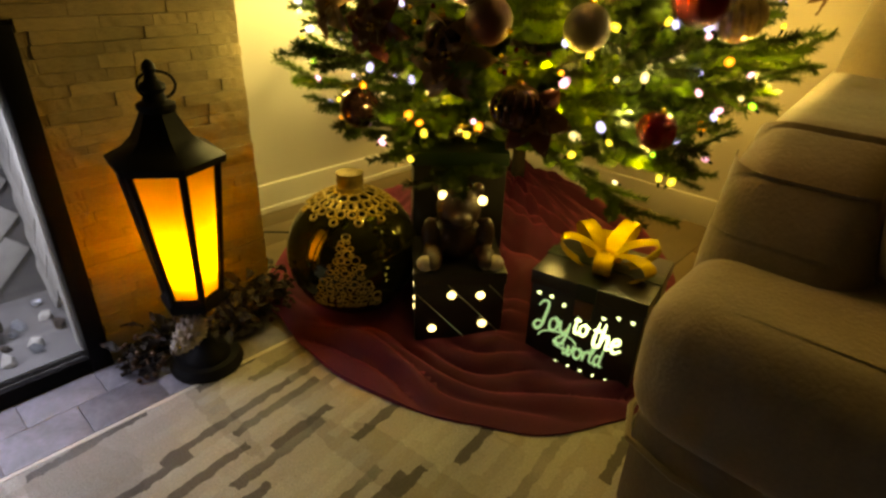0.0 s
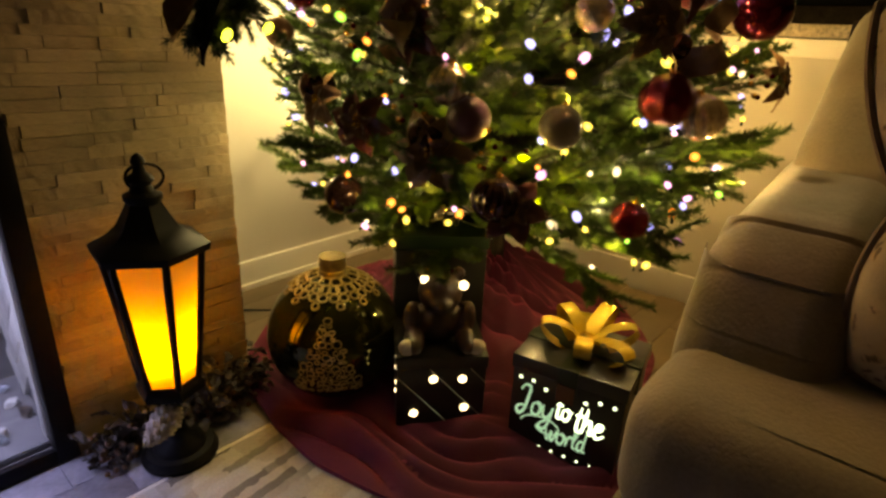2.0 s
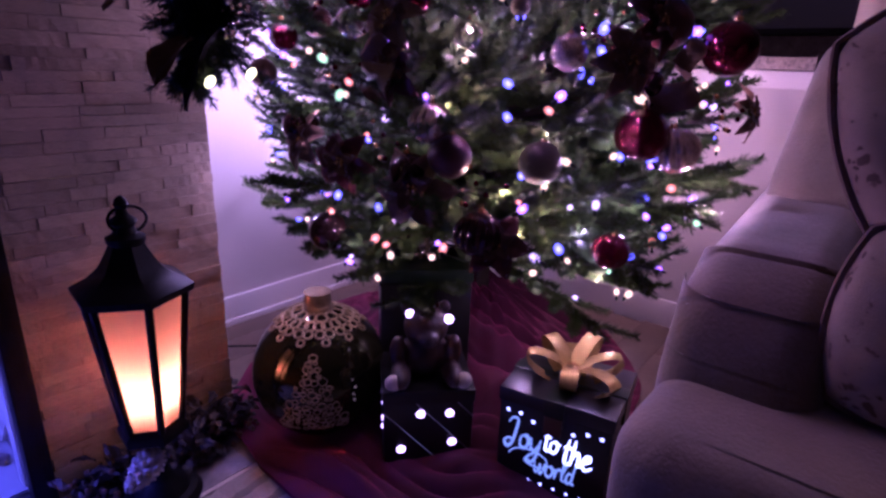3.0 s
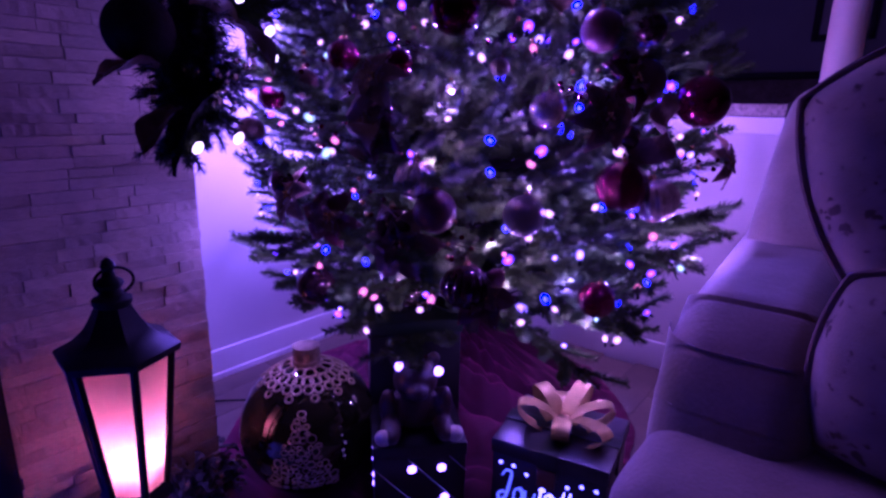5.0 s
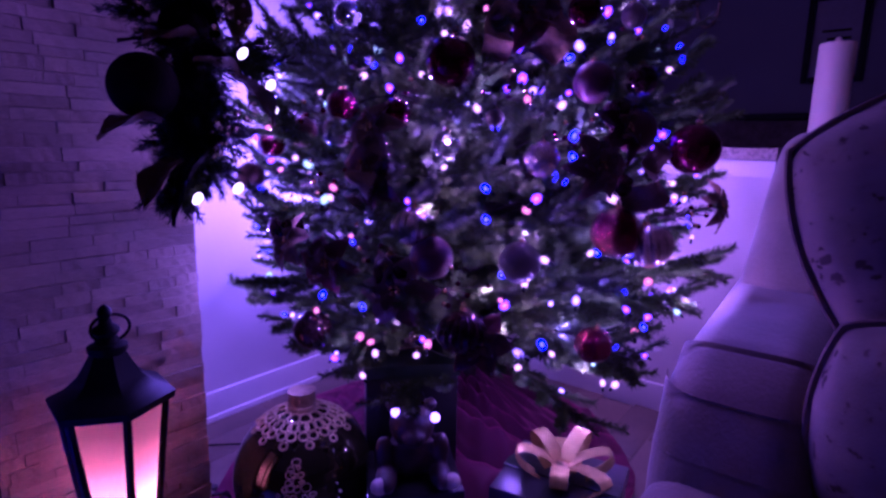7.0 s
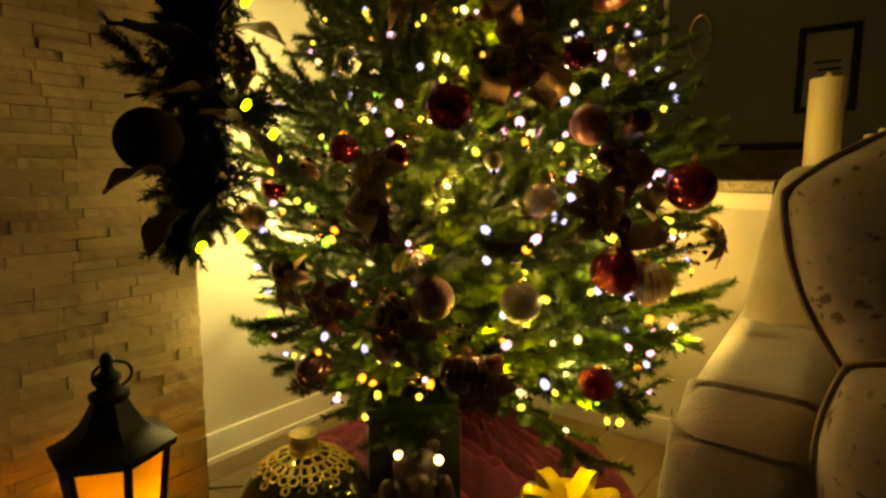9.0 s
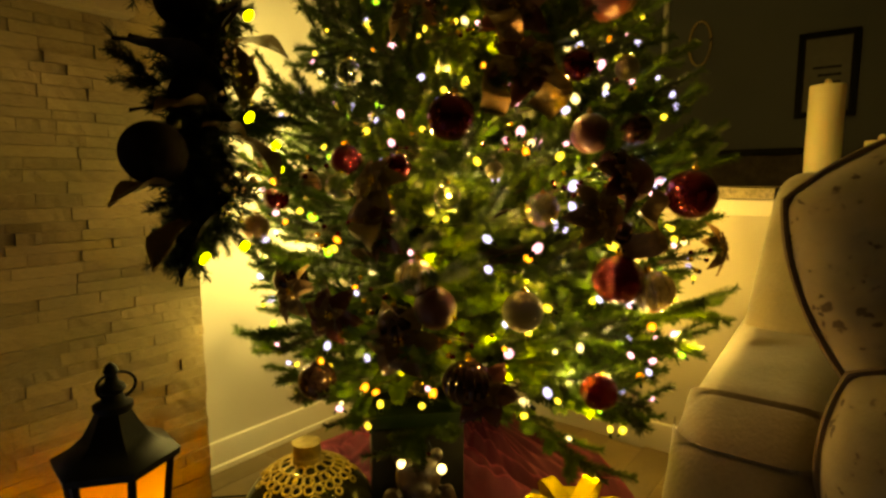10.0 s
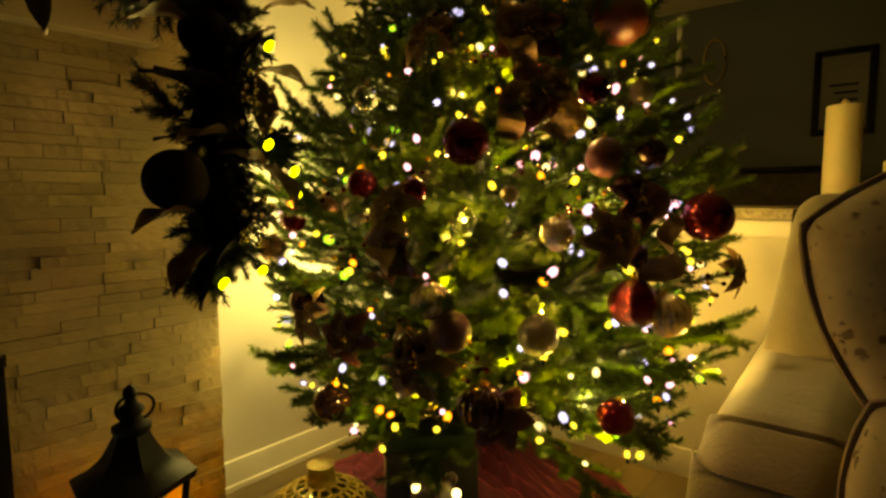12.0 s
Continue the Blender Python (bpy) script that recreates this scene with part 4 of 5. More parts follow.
# ---- ornaments on the tree ----
def bauble(name, label, body, material, cap_z):
    ob = thing(name, label, "ornament", group="ornaments on the tree")
    part("globe", body, material, ob)
    part("cap", lathe([(0.16, cap_z - 0.03), (0.16, cap_z + 0.12), (0.12, cap_z + 0.14)], 14), GOLD, ob)
    ring = [(0.11 * math.cos(t), 0, cap_z + 0.22 + 0.11 * math.sin(t)) for t in [2 * math.pi * k / 14 for k in range(15)]]
    part("hook", tube(ring, 0.018, 5), GOLD, ob)
    return ob


def fluted(ribs, depth, tall=1.0, seg=96):
    bm = bmesh.new()
    g = bmesh.ops.create_uvsphere(bm, u_segments=seg, v_segments=24, radius=1.0)
    for v in bm.verts:
        a = math.atan2(v.co.y, v.co.x)
        k = 1 + depth * math.cos(ribs * a) * (1 - v.co.z ** 2)
        v.co = Vector((v.co.x * k, v.co.y * k, v.co.z * tall))
    return bm


def netted():
    bm = ellipsoid((0, 0, 0), (1, 1, 1), None, 40, 28)
    for v in bm.verts:
        a = math.atan2(v.co.y, v.co.x)
        k = 1 + 0.03 * (math.cos(12 * a + 9 * v.co.z) + math.cos(12 * a - 9 * v.co.z))
        v.co *= k
    return bm


KINDS = {
    "burgundy": bauble("glass_bauble", "glossy burgundy glass bauble with gold cap", ellipsoid((0, 0, 0), (1, 1, 1), None, 32, 20), BURGUNDY, 1.0),
    "dark": bauble("glass_bauble", "glossy dark brown glass bauble with gold cap", ellipsoid((0, 0, 0), (1, 1, 1), None, 32, 20), DARKBALL, 1.0),
    "gold": bauble("glitter_bauble", "matt gold glitter bauble with gold cap", ellipsoid((0, 0, 0), (1, 1, 1), None, 32, 20), GOLDGLIT, 1.0),
    "bronze": bauble("matt_bauble", "matt bronze brown bauble with gold cap", ellipsoid((0, 0, 0), (1, 1, 1), None, 32, 20), BRONZE, 1.0),
    "red": bauble("foil_bauble", "crinkled red foil bauble with gold cap", fluted(7, 0.05), REDFOIL, 1.0),
    "mercury": bauble("mercury_bauble", "fluted champagne mercury-glass bauble", fluted(14, 0.05, 0.95), CHAMPAGNE, 0.95),
    "cage": bauble("ribbed_bauble", "ribbed dark bronze bauble with open flutes", fluted(18, 0.06, 0.95), DARKBALL, 0.95),
    "net": bauble("netted_bauble", "champagne bauble with a netted diamond relief", netted(), CHAMPAGNE, 1.0),
    "clear": bauble("clear_bauble", "clear glass bauble with gold cap", ellipsoid((0, 0, 0), (1, 1, 1), None, 32, 20), CLEAR, 1.0),
    "plum": bauble("satin_bauble", "plum satin bauble with gold cap", ellipsoid((0, 0, 0), (1, 1, 1), None, 32, 20), PLUM, 1.0),
}
HUNG = {
    "burgundy": [(209.6, 1.144, 0.049), (263.7, 0.986, 0.057), (200.2, 1.045, 0.027), (237.4, 1.259, 0.034)],
    "red": [(240.8, 0.815, 0.051), (239.2, 0.571, 0.039), (188.4, 1.062, 0.032), (168.8, 0.98, 0.03)],
    "gold": [(222.7, 0.761, 0.041), (217.8, 1.037, 0.018), (251.9, 1.265, 0.027)],
    "mercury": [(249.0, 0.783, 0.049), (204.2, 0.826, 0.041)],
    "cage": [(213.2, 0.614, 0.049)],
    "net": [(225.8, 0.961, 0.033)],
    "clear": [(190.0, 1.164, 0.032), (188.4, 1.006, 0.031), (183.9, 1.257, 0.029), (209.7, 0.986, 0.026)],
    "bronze": [(179.5, 1.007, 0.031), (262.0, 1.45, 0.035), (155.0, 0.9, 0.035)],
    "dark": [(179.0, 0.56, 0.045), (249.2, 1.126, 0.034), (174.9, 0.795, 0.04), (200.6, 0.726, 0.042), (200.9, 1.401, 0.039), (241.5, 1.053, 0.032), (241.1, 0.912, 0.024)],
    "plum": [(207.6, 0.766, 0.043), (237.1, 1.112, 0.041), (253.2, 1.443, 0.061), (244.7, 1.019, 0.045)],
}
rng = random.Random(31)
for kind, places in HUNG.items():
    first = KINDS[kind]
    for k, (a, zz, r) in enumerate(places):
        m = pose(*on_tree(a, zz, 0.012), rng.uniform(-8, 8), rng.uniform(-8, 8), rng.uniform(0, 360)) @ Matrix.Scale(r, 4)
        if k:
            ob = copy_thing(first, pose(0, 0, 0))
        else:
            ob = first
        ob.matrix_basis = m


def petal(length, width, droop, bm=None, m=None, thick=0.0012):
    """A pointed, folded petal along x."""
    bm = bm or bmesh.new()
    rows = []
    for i in range(8):
        t = i / 7
        w = width * math.sin(math.pi * min(1, t * 0.93 + 0.07)) ** 0.8 * (1 - 0.35 * t)
        zc = length * (0.35 * t - droop * t * t)
        row = []
        for s in (-1, -0.5, 0, 0.5, 1):
            p = Vector((length * t, w * s, zc + 0.35 * w * abs(s) + 0.004 * math.sin(9 * t + 4 * s)))
            row.append(bm.verts.new(m @ p if m else p))
        rows.append(row)
    for a, b in zip(rows, rows[1:]):
        for k in range(4):
            bm.faces.new((a[k], a[k + 1], b[k + 1], b[k]))
    return bm


def poinsettia(cloth, label):
    ob = thing("poinsettia", label, "artificial flower", group="silk flowers on the tree")
    big, small = finish(petal(0.085, 0.030, 0.5), "petal", cloth), finish(petal(0.05, 0.02, 0.3), "petal", BRONZE)
    for k in range(6):
        piece("petal", big, pose(0, 0, 0, 0, 0, 60 * k), ob)
    for k in range(5):
        piece("petal", small, pose(0, 0, 0.006, 0, -18, 72 * k + 20), ob)
    r = random.Random(5)
    heart = bmesh.new()
    for k in range(9):
        ellipsoid((r.uniform(-0.01, 0.01), r.uniform(-0.01, 0.01), 0.016 + r.uniform(-0.003, 0.003)), (0.0042,) * 3, heart, 8, 6)
    part("heart", heart, GOLD, ob, "gold bead heart")
    return ob


FLOWERS = [poinsettia(BROWNSILK, "brown silk poinsettia with bronze inner petals"), poinsettia(PLUM, "plum satin poinsettia with bronze inner petals")]
AT = [(199, 1.37), (241, 1.02), (197, 1.01), (188, 0.74), (202, 0.7), (224, 1.24), (276, 0.85), (223, 1.37), (178, 0.77), (216, 0.60), (235, 0.95), (198, 0.92), (150, 1.1), (250, 1.5)]
for k, (a, zz) in enumerate(AT):
    m = pose(*on_tree(a, zz, 0.03)) @ pose(0, 0, 0, 0, 0, a) @ pose(0, 0, 0, rng.uniform(-20, 20), 80 + rng.uniform(-15, 15), 0) @ pose(0, 0, 0, 0, 0, rng.uniform(0, 60)) @ Matrix.Scale(rng.uniform(0.8, 1.1), 4)
    first = FLOWERS[k % 2]
    ob = first if k < 2 else copy_thing(first, pose(0, 0, 0))
    ob.matrix_basis = m


def ribbon(points, width, material, label):
    """A wired ribbon that falls in waves down the front of the tree."""
    line = smooth_line(points, 10)
    bm = bmesh.new()
    rows = []
    for i, p in enumerate(line):
        d = (line[min(i + 1, len(line) - 1)] - line[max(i - 1, 0)]).normalized()
        outward = Vector((p.x - TREE.x, p.y - TREE.y, 0)).normalized()
        side = d.cross(outward).normalized()
        p = p + outward * 0.024 * math.sin(i * 0.62) + side * 0.008 * math.sin(i * 0.31)
        rows.append([bm.verts.new(p + side * width * s + outward * 0.006 * math.cos(3 * s + i * 0.3)) for s in (-1, -0.5, 0, 0.5, 1)])
    for a, b in zip(rows, rows[1:]):
        for k in range(4):
            bm.faces.new((a[k], a[k + 1], b[k + 1], b[k]))
    return tagged(new("ribbon", finish(bm, "ribbon", material)), label, "ribbon")


MESHGOLD = mat("gold_mesh_ribbon", (0.28, 0.165, 0.06), 0.4, 0.6, vary=0.6, scale=90, bump=1.5, fine=420)
ribbon([on_tree(221, 1.45, 0.02), on_tree(219, 1.36, 0.05), on_tree(222, 1.27, 0.03), on_tree(218, 1.2, 0.05), on_tree(217, 1.15, 0.02)], 0.028, MESHGOLD, "gold mesh ribbon falling down the tree front")
ribbon([on_tree(227, 1.3, 0.02), on_tree(229, 1.22, 0.05), on_tree(226, 1.15, 0.04)], 0.03, MESHGOLD, "short gold mesh ribbon tail on the tree")
ribbon([on_tree(194, 0.98, 0.02), on_tree(197, 0.93, 0.05), on_tree(193, 0.87, 0.03)], 0.03, BROWNSILK, "brown silk ribbon tail on the tree")
ribbon([on_tree(249, 1.0, 0.02), on_tree(246, 0.92, 0.05), on_tree(240, 0.88, 0.03)], 0.028, BROWNSILK, "brown silk ribbon tail on the tree")


def berry_pick():
    """A spray of beaded wires tucked among the branches."""
    ob = thing("berry_pick", "gold beaded berry spray tucked among the branches", "ornament", group="berry sprays on the tree")
    r = random.Random(9)
    for k in range(7):
        tip = Vector((r.uniform(-0.05, 0.05), r.uniform(-0.05, 0.05), r.uniform(0.05, 0.09)))
        part("twig", tube([(0, 0, -0.03), tip * 0.5 + Vector((0, 0, 0.01)), tip], 0.0008, 4), BARK, ob)
        part("bead", ellipsoid(tip, (0.0055, 0.0055, 0.0055), None, 10, 8), GOLD if k % 2 else REDFOIL, ob)
    return ob


pick = berry_pick()
PICKS = [(204, 1.32), (222, 1.3), (246, 1.24), (184, 1.02), (198, 0.97), (236, 0.99), (192, 0.78), (211, 0.70), (226, 0.98), (258, 0.84), (219, 1.08), (180, 0.9), (248, 1.12), (206, 1.06)]
for k, (a, zz) in enumerate(PICKS):
    m = pose(*on_tree(a, zz, -0.01), 0, 0, a) @ pose(0, 0, 0, rng.uniform(-30, 30), 70, rng.uniform(0, 360))
    ob = pick if k == 0 else copy_thing(pick, pose(0, 0, 0))
    ob.matrix_basis = m


# ---- presents under the tree ----
def star_mesh(r, material):
    bm = bmesh.new()
    vs = []
    for k in range(10):
        a, q = math.pi / 2 + math.pi * k / 5, r if k % 2 == 0 else r * 0.48
        vs.append(bm.verts.new((q * math.cos(a), 0, q * math.sin(a))))
    f = bm.faces.new(vs)
    g = bmesh.ops.extrude_face_region(bm, geom=[f])
    for v in g["geom"]:
        if isinstance(v, bmesh.types.BMVert):
            v.co.y -= 0.0015
    bmesh.ops.recalc_face_normals(bm, faces=bm.faces)
    return finish(bm, "star", material, False)


# brush-script letters on the unit x-height, as strokes
GLYPHS = {}
GLYPHS["J"] = (1.15, [[(0.1, 1.55), (0.35, 1.95), (0.8, 1.9), (0.75, 1.0), (0.6, 0.1), (0.25, -0.25), (0.0, 0.1), (0.3, 0.4), (0.7, 0.35)]])
GLYPHS["o"] = (0.85, [[(0.45, 1.0), (0.1, 0.75), (0.12, 0.15), (0.5, 0.02), (0.72, 0.45), (0.62, 0.9), (0.4, 0.98), (0.6, 0.8), (0.95, 0.85)]])
GLYPHS["y"] = (0.95, [[(0.05, 0.95), (0.12, 0.3), (0.4, 0.05), (0.7, 0.5), (0.78, 0.95)], [(0.78, 0.95), (0.72, 0.1), (0.5, -0.7), (0.1, -0.8), (0.05, -0.45), (0.6, 0.0)]])
GLYPHS["t"] = (0.6, [[(0.3, 1.75), (0.22, 0.8), (0.25, 0.15), (0.5, 0.02), (0.7, 0.3)], [(0.0, 1.1), (0.3, 1.2), (0.6, 1.15)]])
GLYPHS["h"] = (0.85, [[(0.15, 1.8), (0.12, 0.9), (0.1, 0.0)], [(0.1, 0.1), (0.25, 0.8), (0.5, 1.0), (0.62, 0.6), (0.6, 0.1), (0.9, 0.2)]])
GLYPHS["e"] = (0.75, [[(0.1, 0.45), (0.5, 0.65), (0.55, 0.95), (0.25, 0.95), (0.08, 0.4), (0.35, 0.0), (0.8, 0.3)]])
GLYPHS["w"] = (1.1, [[(0.0, 0.95), (0.12, 0.2), (0.3, 0.05), (0.5, 0.6), (0.52, 0.9), (0.58, 0.2), (0.75, 0.05), (0.98, 0.6), (0.95, 1.0), (1.15, 0.9)]])
GLYPHS["r"] = (0.65, [[(0.05, 0.9), (0.15, 0.5), (0.12, 0.0)], [(0.13, 0.4), (0.3, 0.9), (0.55, 1.0), (0.6, 0.8)]])
GLYPHS["l"] = (0.45, [[(0.1, 0.5), (0.35, 1.4), (0.25, 1.9), (0.1, 1.3), (0.15, 0.2), (0.45, 0.1)]])
GLYPHS["d"] = (0.9, [[(0.6, 0.85), (0.25, 0.95), (0.08, 0.4), (0.3, 0.02), (0.6, 0.4)], [(0.68, 1.9), (0.62, 0.9), (0.62, 0.15), (0.9, 0.1)]])


def script(text, size, m, material, parent):
    """A lit word of brush strokes, thick in the middle of each stroke."""
    x = 0.0
    bm = bmesh.new()
    for c in text:
        wide, strokes = GLYPHS[c]
        for st in strokes:
            line = smooth_line([((x + u + 0.12 * v) * size * 0.82, 0, v * size) for u, v in st], 5)
            tube([m @ p for p in line], lambda t: size * (0.055 + 0.06 * math.sin(math.pi * min(1.0, max(0.0, t)))), 6, bm)
        x += wide
    return part("lettering", bm, material, parent)


def joy_box():
    w, dp, h = 0.25, 0.22, 0.235
    m = pose(0.940, 0.572, 0.018, 0, 0, -79.5)      # local x along the front, y into the box
    jb = thing("lit_gift_box", "black gift box with lit star cut-outs and gold bow", "gift box", (0.94, 0.57, 0.018))
    part("body", box((0, 0, 0), (w, dp, h - 0.03), 0.004, m=m), BLACKCARD, jb)
    part("lid", box((-0.004, -0.004, h - 0.0295), (w + 0.004, dp + 0.004, h + 0.004), 0.004, m=m), BLACKCARD, jb)
    part("ribbon_band", box((w / 2 - 0.022, -0.0065, h - 0.06), (w / 2 + 0.022, dp + 0.0065, h + 0.0065), 0.002, m=m), GREENSATIN, jb, "dark green satin band")
    part("ribbon_band", box((-0.0065, dp / 2 - 0.022, h - 0.06), (w + 0.0065, dp / 2 + 0.022, h + 0.0085), 0.002, m=m), GREENSATIN, jb, "dark green satin band")
    part("tag", box((w / 2 - 0.02, -0.009, h - 0.075), (w / 2 + 0.02, -0.0068, h - 0.033), 0.002, m=m), BRONZE, jb)
    st = star_mesh(0.0056, CUTBRIGHT)
    for k in range(8):
        piece("star", st, m @ pose(0.02 + k * 0.03, -0.0005, h - 0.05 - (0.012 if 2 <= k <= 5 else 0)), jb)
        piece("star", st, m @ pose(0.02 + k * 0.03, -0.0005, 0.018) @ Matrix.Scale(0.75, 4), jb)
    for text, x, zz, size, lit in (("Joy", 0.016, 0.098, 0.036, CUTOUT), ("to", 0.106, 0.112, 0.030, CUTBRIGHT), ("the", 0.150, 0.096, 0.036, CUTBRIGHT), ("world", 0.090, 0.046, 0.029, CUTOUT)):
        script(text, size, m @ pose(x, -0.0012, zz), lit, jb)
    sw = [m @ Vector((0.085 - 0.055 * math.cos(t) * (1 - t / 9), -0.001, 0.074 + 0.03 * math.sin(t) * (1 - t / 9))) for t in [k * 0.3 for k in range(24)]]
    part("flourish", tube(sw, 0.0020, 5), CUTOUT, jb, "lit scroll flourish")
    # bow of stiff gold loops
    bow = part("bow", box((w / 2 - 0.016, dp / 2 - 0.016, h + 0.009), (w / 2 + 0.016, dp / 2 + 0.016, h + 0.04), 0.006, m=m), GOLD, jb, "gold glitter bow")
    for ang, ln, up in ((200, 0.105, 0.07), (150, 0.09, 0.10), (70, 0.085, 0.12), (20, 0.11, 0.085), (-25, 0.12, 0.045), (-80, 0.085, 0.045), (110, 0.08, 0.06)):
        lp = bmesh.new()
        rows = []
        for i in range(15):
            t = i / 14
            q = 2 * math.pi * t
            x = ln * (1 - math.cos(q)) / 2
            zz = h + 0.012 + up * (1 - math.cos(q)) / 2 * 0.6 + 0.028 * math.sin(q)
            rows.append([lp.verts.new(m @ (Vector((w / 2, dp / 2, 0)) + Vector((x * math.cos(radians(ang)) - s * math.sin(radians(ang)), x * math.sin(radians(ang)) + s * math.cos(radians(ang)), zz)))) for s in (-0.019, 0, 0.019)])
        for a, b in zip(rows, rows[1:]):
            for k in range(2):
                lp.faces.new((a[k], a[k + 1], b[k + 1], b[k]))
        part("loop", lp, BOWGOLD, bow)
    return jb


joy_box()


def dotted_box():
    m = pose(0.773, 0.778, 0.018, 0, 0, -42.7)
    w, dp, h = 0.209, 0.19, 0.205
    db = thing("dotted_gift_box", "black striped gift box with round lit dots", "gift box", (0.773, 0.778, 0.018))
    part("body", box((0, 0, 0), (w, dp, h), 0.004, m=m), BLACKCARD, db)
    part("rim", box((-0.003, -0.003, h - 0.028), (w + 0.003, dp + 0.003, h + 0.003), 0.003, m=m), BLACKCARD, db)
    dot = finish(lathe([(0.0095, 0.0), (0.0105, 0.002), (0.006, 0.0045)], 14), "lit_dot", BOXLIGHT)
    for x, zz in ((0.085, 0.149), (0.153, 0.148), (0.161, 0.069), (0.041, 0.056)):
        piece("lit_dot", dot, m @ pose(x, -0.0005, zz, 90), db)
    for y, zz in ((0.02, 0.20), (0.03, 0.165), (0.02, 0.13), (0.03, 0.10)):
        piece("lit_dot", dot, m @ pose(-0.0005, y, zz, 0, -90) @ Matrix.Scale(0.6, 4), db)
    for c in (-0.05, 0.05, 0.15, 0.25):
        pts = [(x, c + (h - x * 1.05)) for x in (0.0, w)]
        (x0, z0), (x1, z1) = pts
        if z0 > h - 0.03:
            x0, z0 = (z0 - h + 0.03) / 1.05, h - 0.03
        if z1 < 0.004:
            x1, z1 = x1 - (0.004 - z1) / 1.05, 0.004
        if x1 - x0 > 0.03:
            part("stripe", tube([m @ Vector((x0, -0.0008, z0)), m @ Vector((x1, -0.0008, z1))], 0.0016, 4), SILVERLINE, db, "thin silver stripe")
    # plush bear that sits on the box
    bear = bmesh.new()
    for c, r in (((0.10, 0.085, h + 0.055), (0.06, 0.05, 0.055)), ((0.10, 0.07, h + 0.135), (0.052, 0.05, 0.05)), ((0.10, 0.025, h + 0.122), (0.026, 0.022, 0.02)),
                 ((0.058, 0.075, h + 0.178), (0.016, 0.012, 0.016)), ((0.142, 0.075, h + 0.178), (0.016, 0.012, 0.016)),
                 ((0.04, 0.03, h + 0.03), (0.024, 0.05, 0.026)), ((0.16, 0.03, h + 0.03), (0.024, 0.05, 0.026)),
                 ((0.035, 0.055, h + 0.075), (0.02, 0.02, 0.042)), ((0.165, 0.055, h + 0.075), (0.02, 0.02, 0.042))):
        ellipsoid(c, r, bear, 18, 12, m)
    bo = tagged(new("plush_bear", finish(bear, "plush_bear", PLUSH)), "brown plush bear sitting on a gift box", "plush toy")
    skin = bo.modifiers.new("skin", "REMESH")
    skin.mode, skin.voxel_size, skin.use_smooth_shade = "VOXEL", 0.005, True
    for c, r, g in (((0.022, 0.0, h + 0.028), (0.02, 0.016, 0.019), PALEPLUSH), ((0.182, 0.0, h + 0.028), (0.02, 0.016, 0.019), PALEPLUSH)):
        tagged(new("pompom", finish(ellipsoid(c, r, None, 14, 10, m), "pompom", g)), "small cream plush pompom on the gift box", "pompom", "pompoms by the bear")
    # tall dark box behind
    tb = thing("tall_gift_box", "tall black gift box with round lights and a silver bow", "gift box", m @ Vector((0.04, 0.125, 0)))
    x0, x1, y0, y1, top = 0.0, 0.23, 0.195, 0.37, 0.43
    part("body", box((x0, y0, 0), (x1, y1, top - 0.035), 0.004, m=m), BLACKCARD, tb)
    part("lid", box((x0 - 0.005, y0 - 0.004, top - 0.0345), (x1 + 0.005, y1 + 0.005, top), 0.004, m=m), GREENSATIN, tb, "dark green lid")
    for ang2, ln in ((20, 0.06), (160, 0.06), (75, 0.04), (110, 0.045)):
        lp = []
        for i in range(15):
            q = 2 * math.pi * i / 14
            x = ln * (1 - math.cos(q)) / 2
            lp.append(m @ Vector((0.115 + x * math.cos(radians(ang2)), 0.28, top + 0.008 + x * 0.5 * abs(math.sin(radians(ang2))) + 0.016 * (1 + math.sin(q)))))
        part("bow_loop", tube(lp, 0.007, 6), CHAMPAGNE, tb, "silver bow loop")
    sp = thing("holly_sprig", "small red and green holly sprig on the bear", "sprig", (0.878, 0.75, 0.405))
    lf = finish(petal(0.03, 0.011, 0.3), "leaf", GREENSATIN)
    for k in range(3):
        piece("leaf", lf, pose(0.878, 0.735, 0.412, 0, -20, 170 + 60 * k), sp)
    for dx, dz in ((0, 0), (0.008, 0.006), (-0.007, 0.007)):
        part("berry", ellipsoid((0.876 + dx, 0.730 - dx, 0.416 + dz), (0.006,) * 3, None, 10, 8), REDFOIL, sp)
    # two lit dots of the tall box, put over the bear on added stalks
    for k, p in enumerate(((0.891, 0.692, 0.397), (0.86, 0.781, 0.392))):
        li = thing("clip_light", "round lit dot of the tall gift box, put out over the bear", "light", p, "clip lights over the bear")
        part("globe", ellipsoid(p, (0.0105, 0.0105, 0.0105), None, 14, 10), BOXLIGHT, li)
        a = Vector(p)
        part("stalk", tube([a, a + Vector((0.05, 0.06, -0.02)), m @ Vector((0.06 + 0.08 * (1 - k), 0.196, 0.36))], 0.002, 5), WIRE, li)


dotted_box()
cable = smooth_line([(0.68, 1.74, 0.012), (0.85, 1.62, 0.006), (0.98, 1.45, 0.02), (1.05, 1.3, 0.045), (1.1, 1.36, 0.075), (1.02, 1.4, 0.05), (1.08, 1.25, 0.05), (1.2, 1.1, 0.12)], 8)
tagged(new("power_cable", finish(tube(cable, 0.003, 6), "power_cable", WIRE)), "thin black power cable looped behind the bauble", "cable")


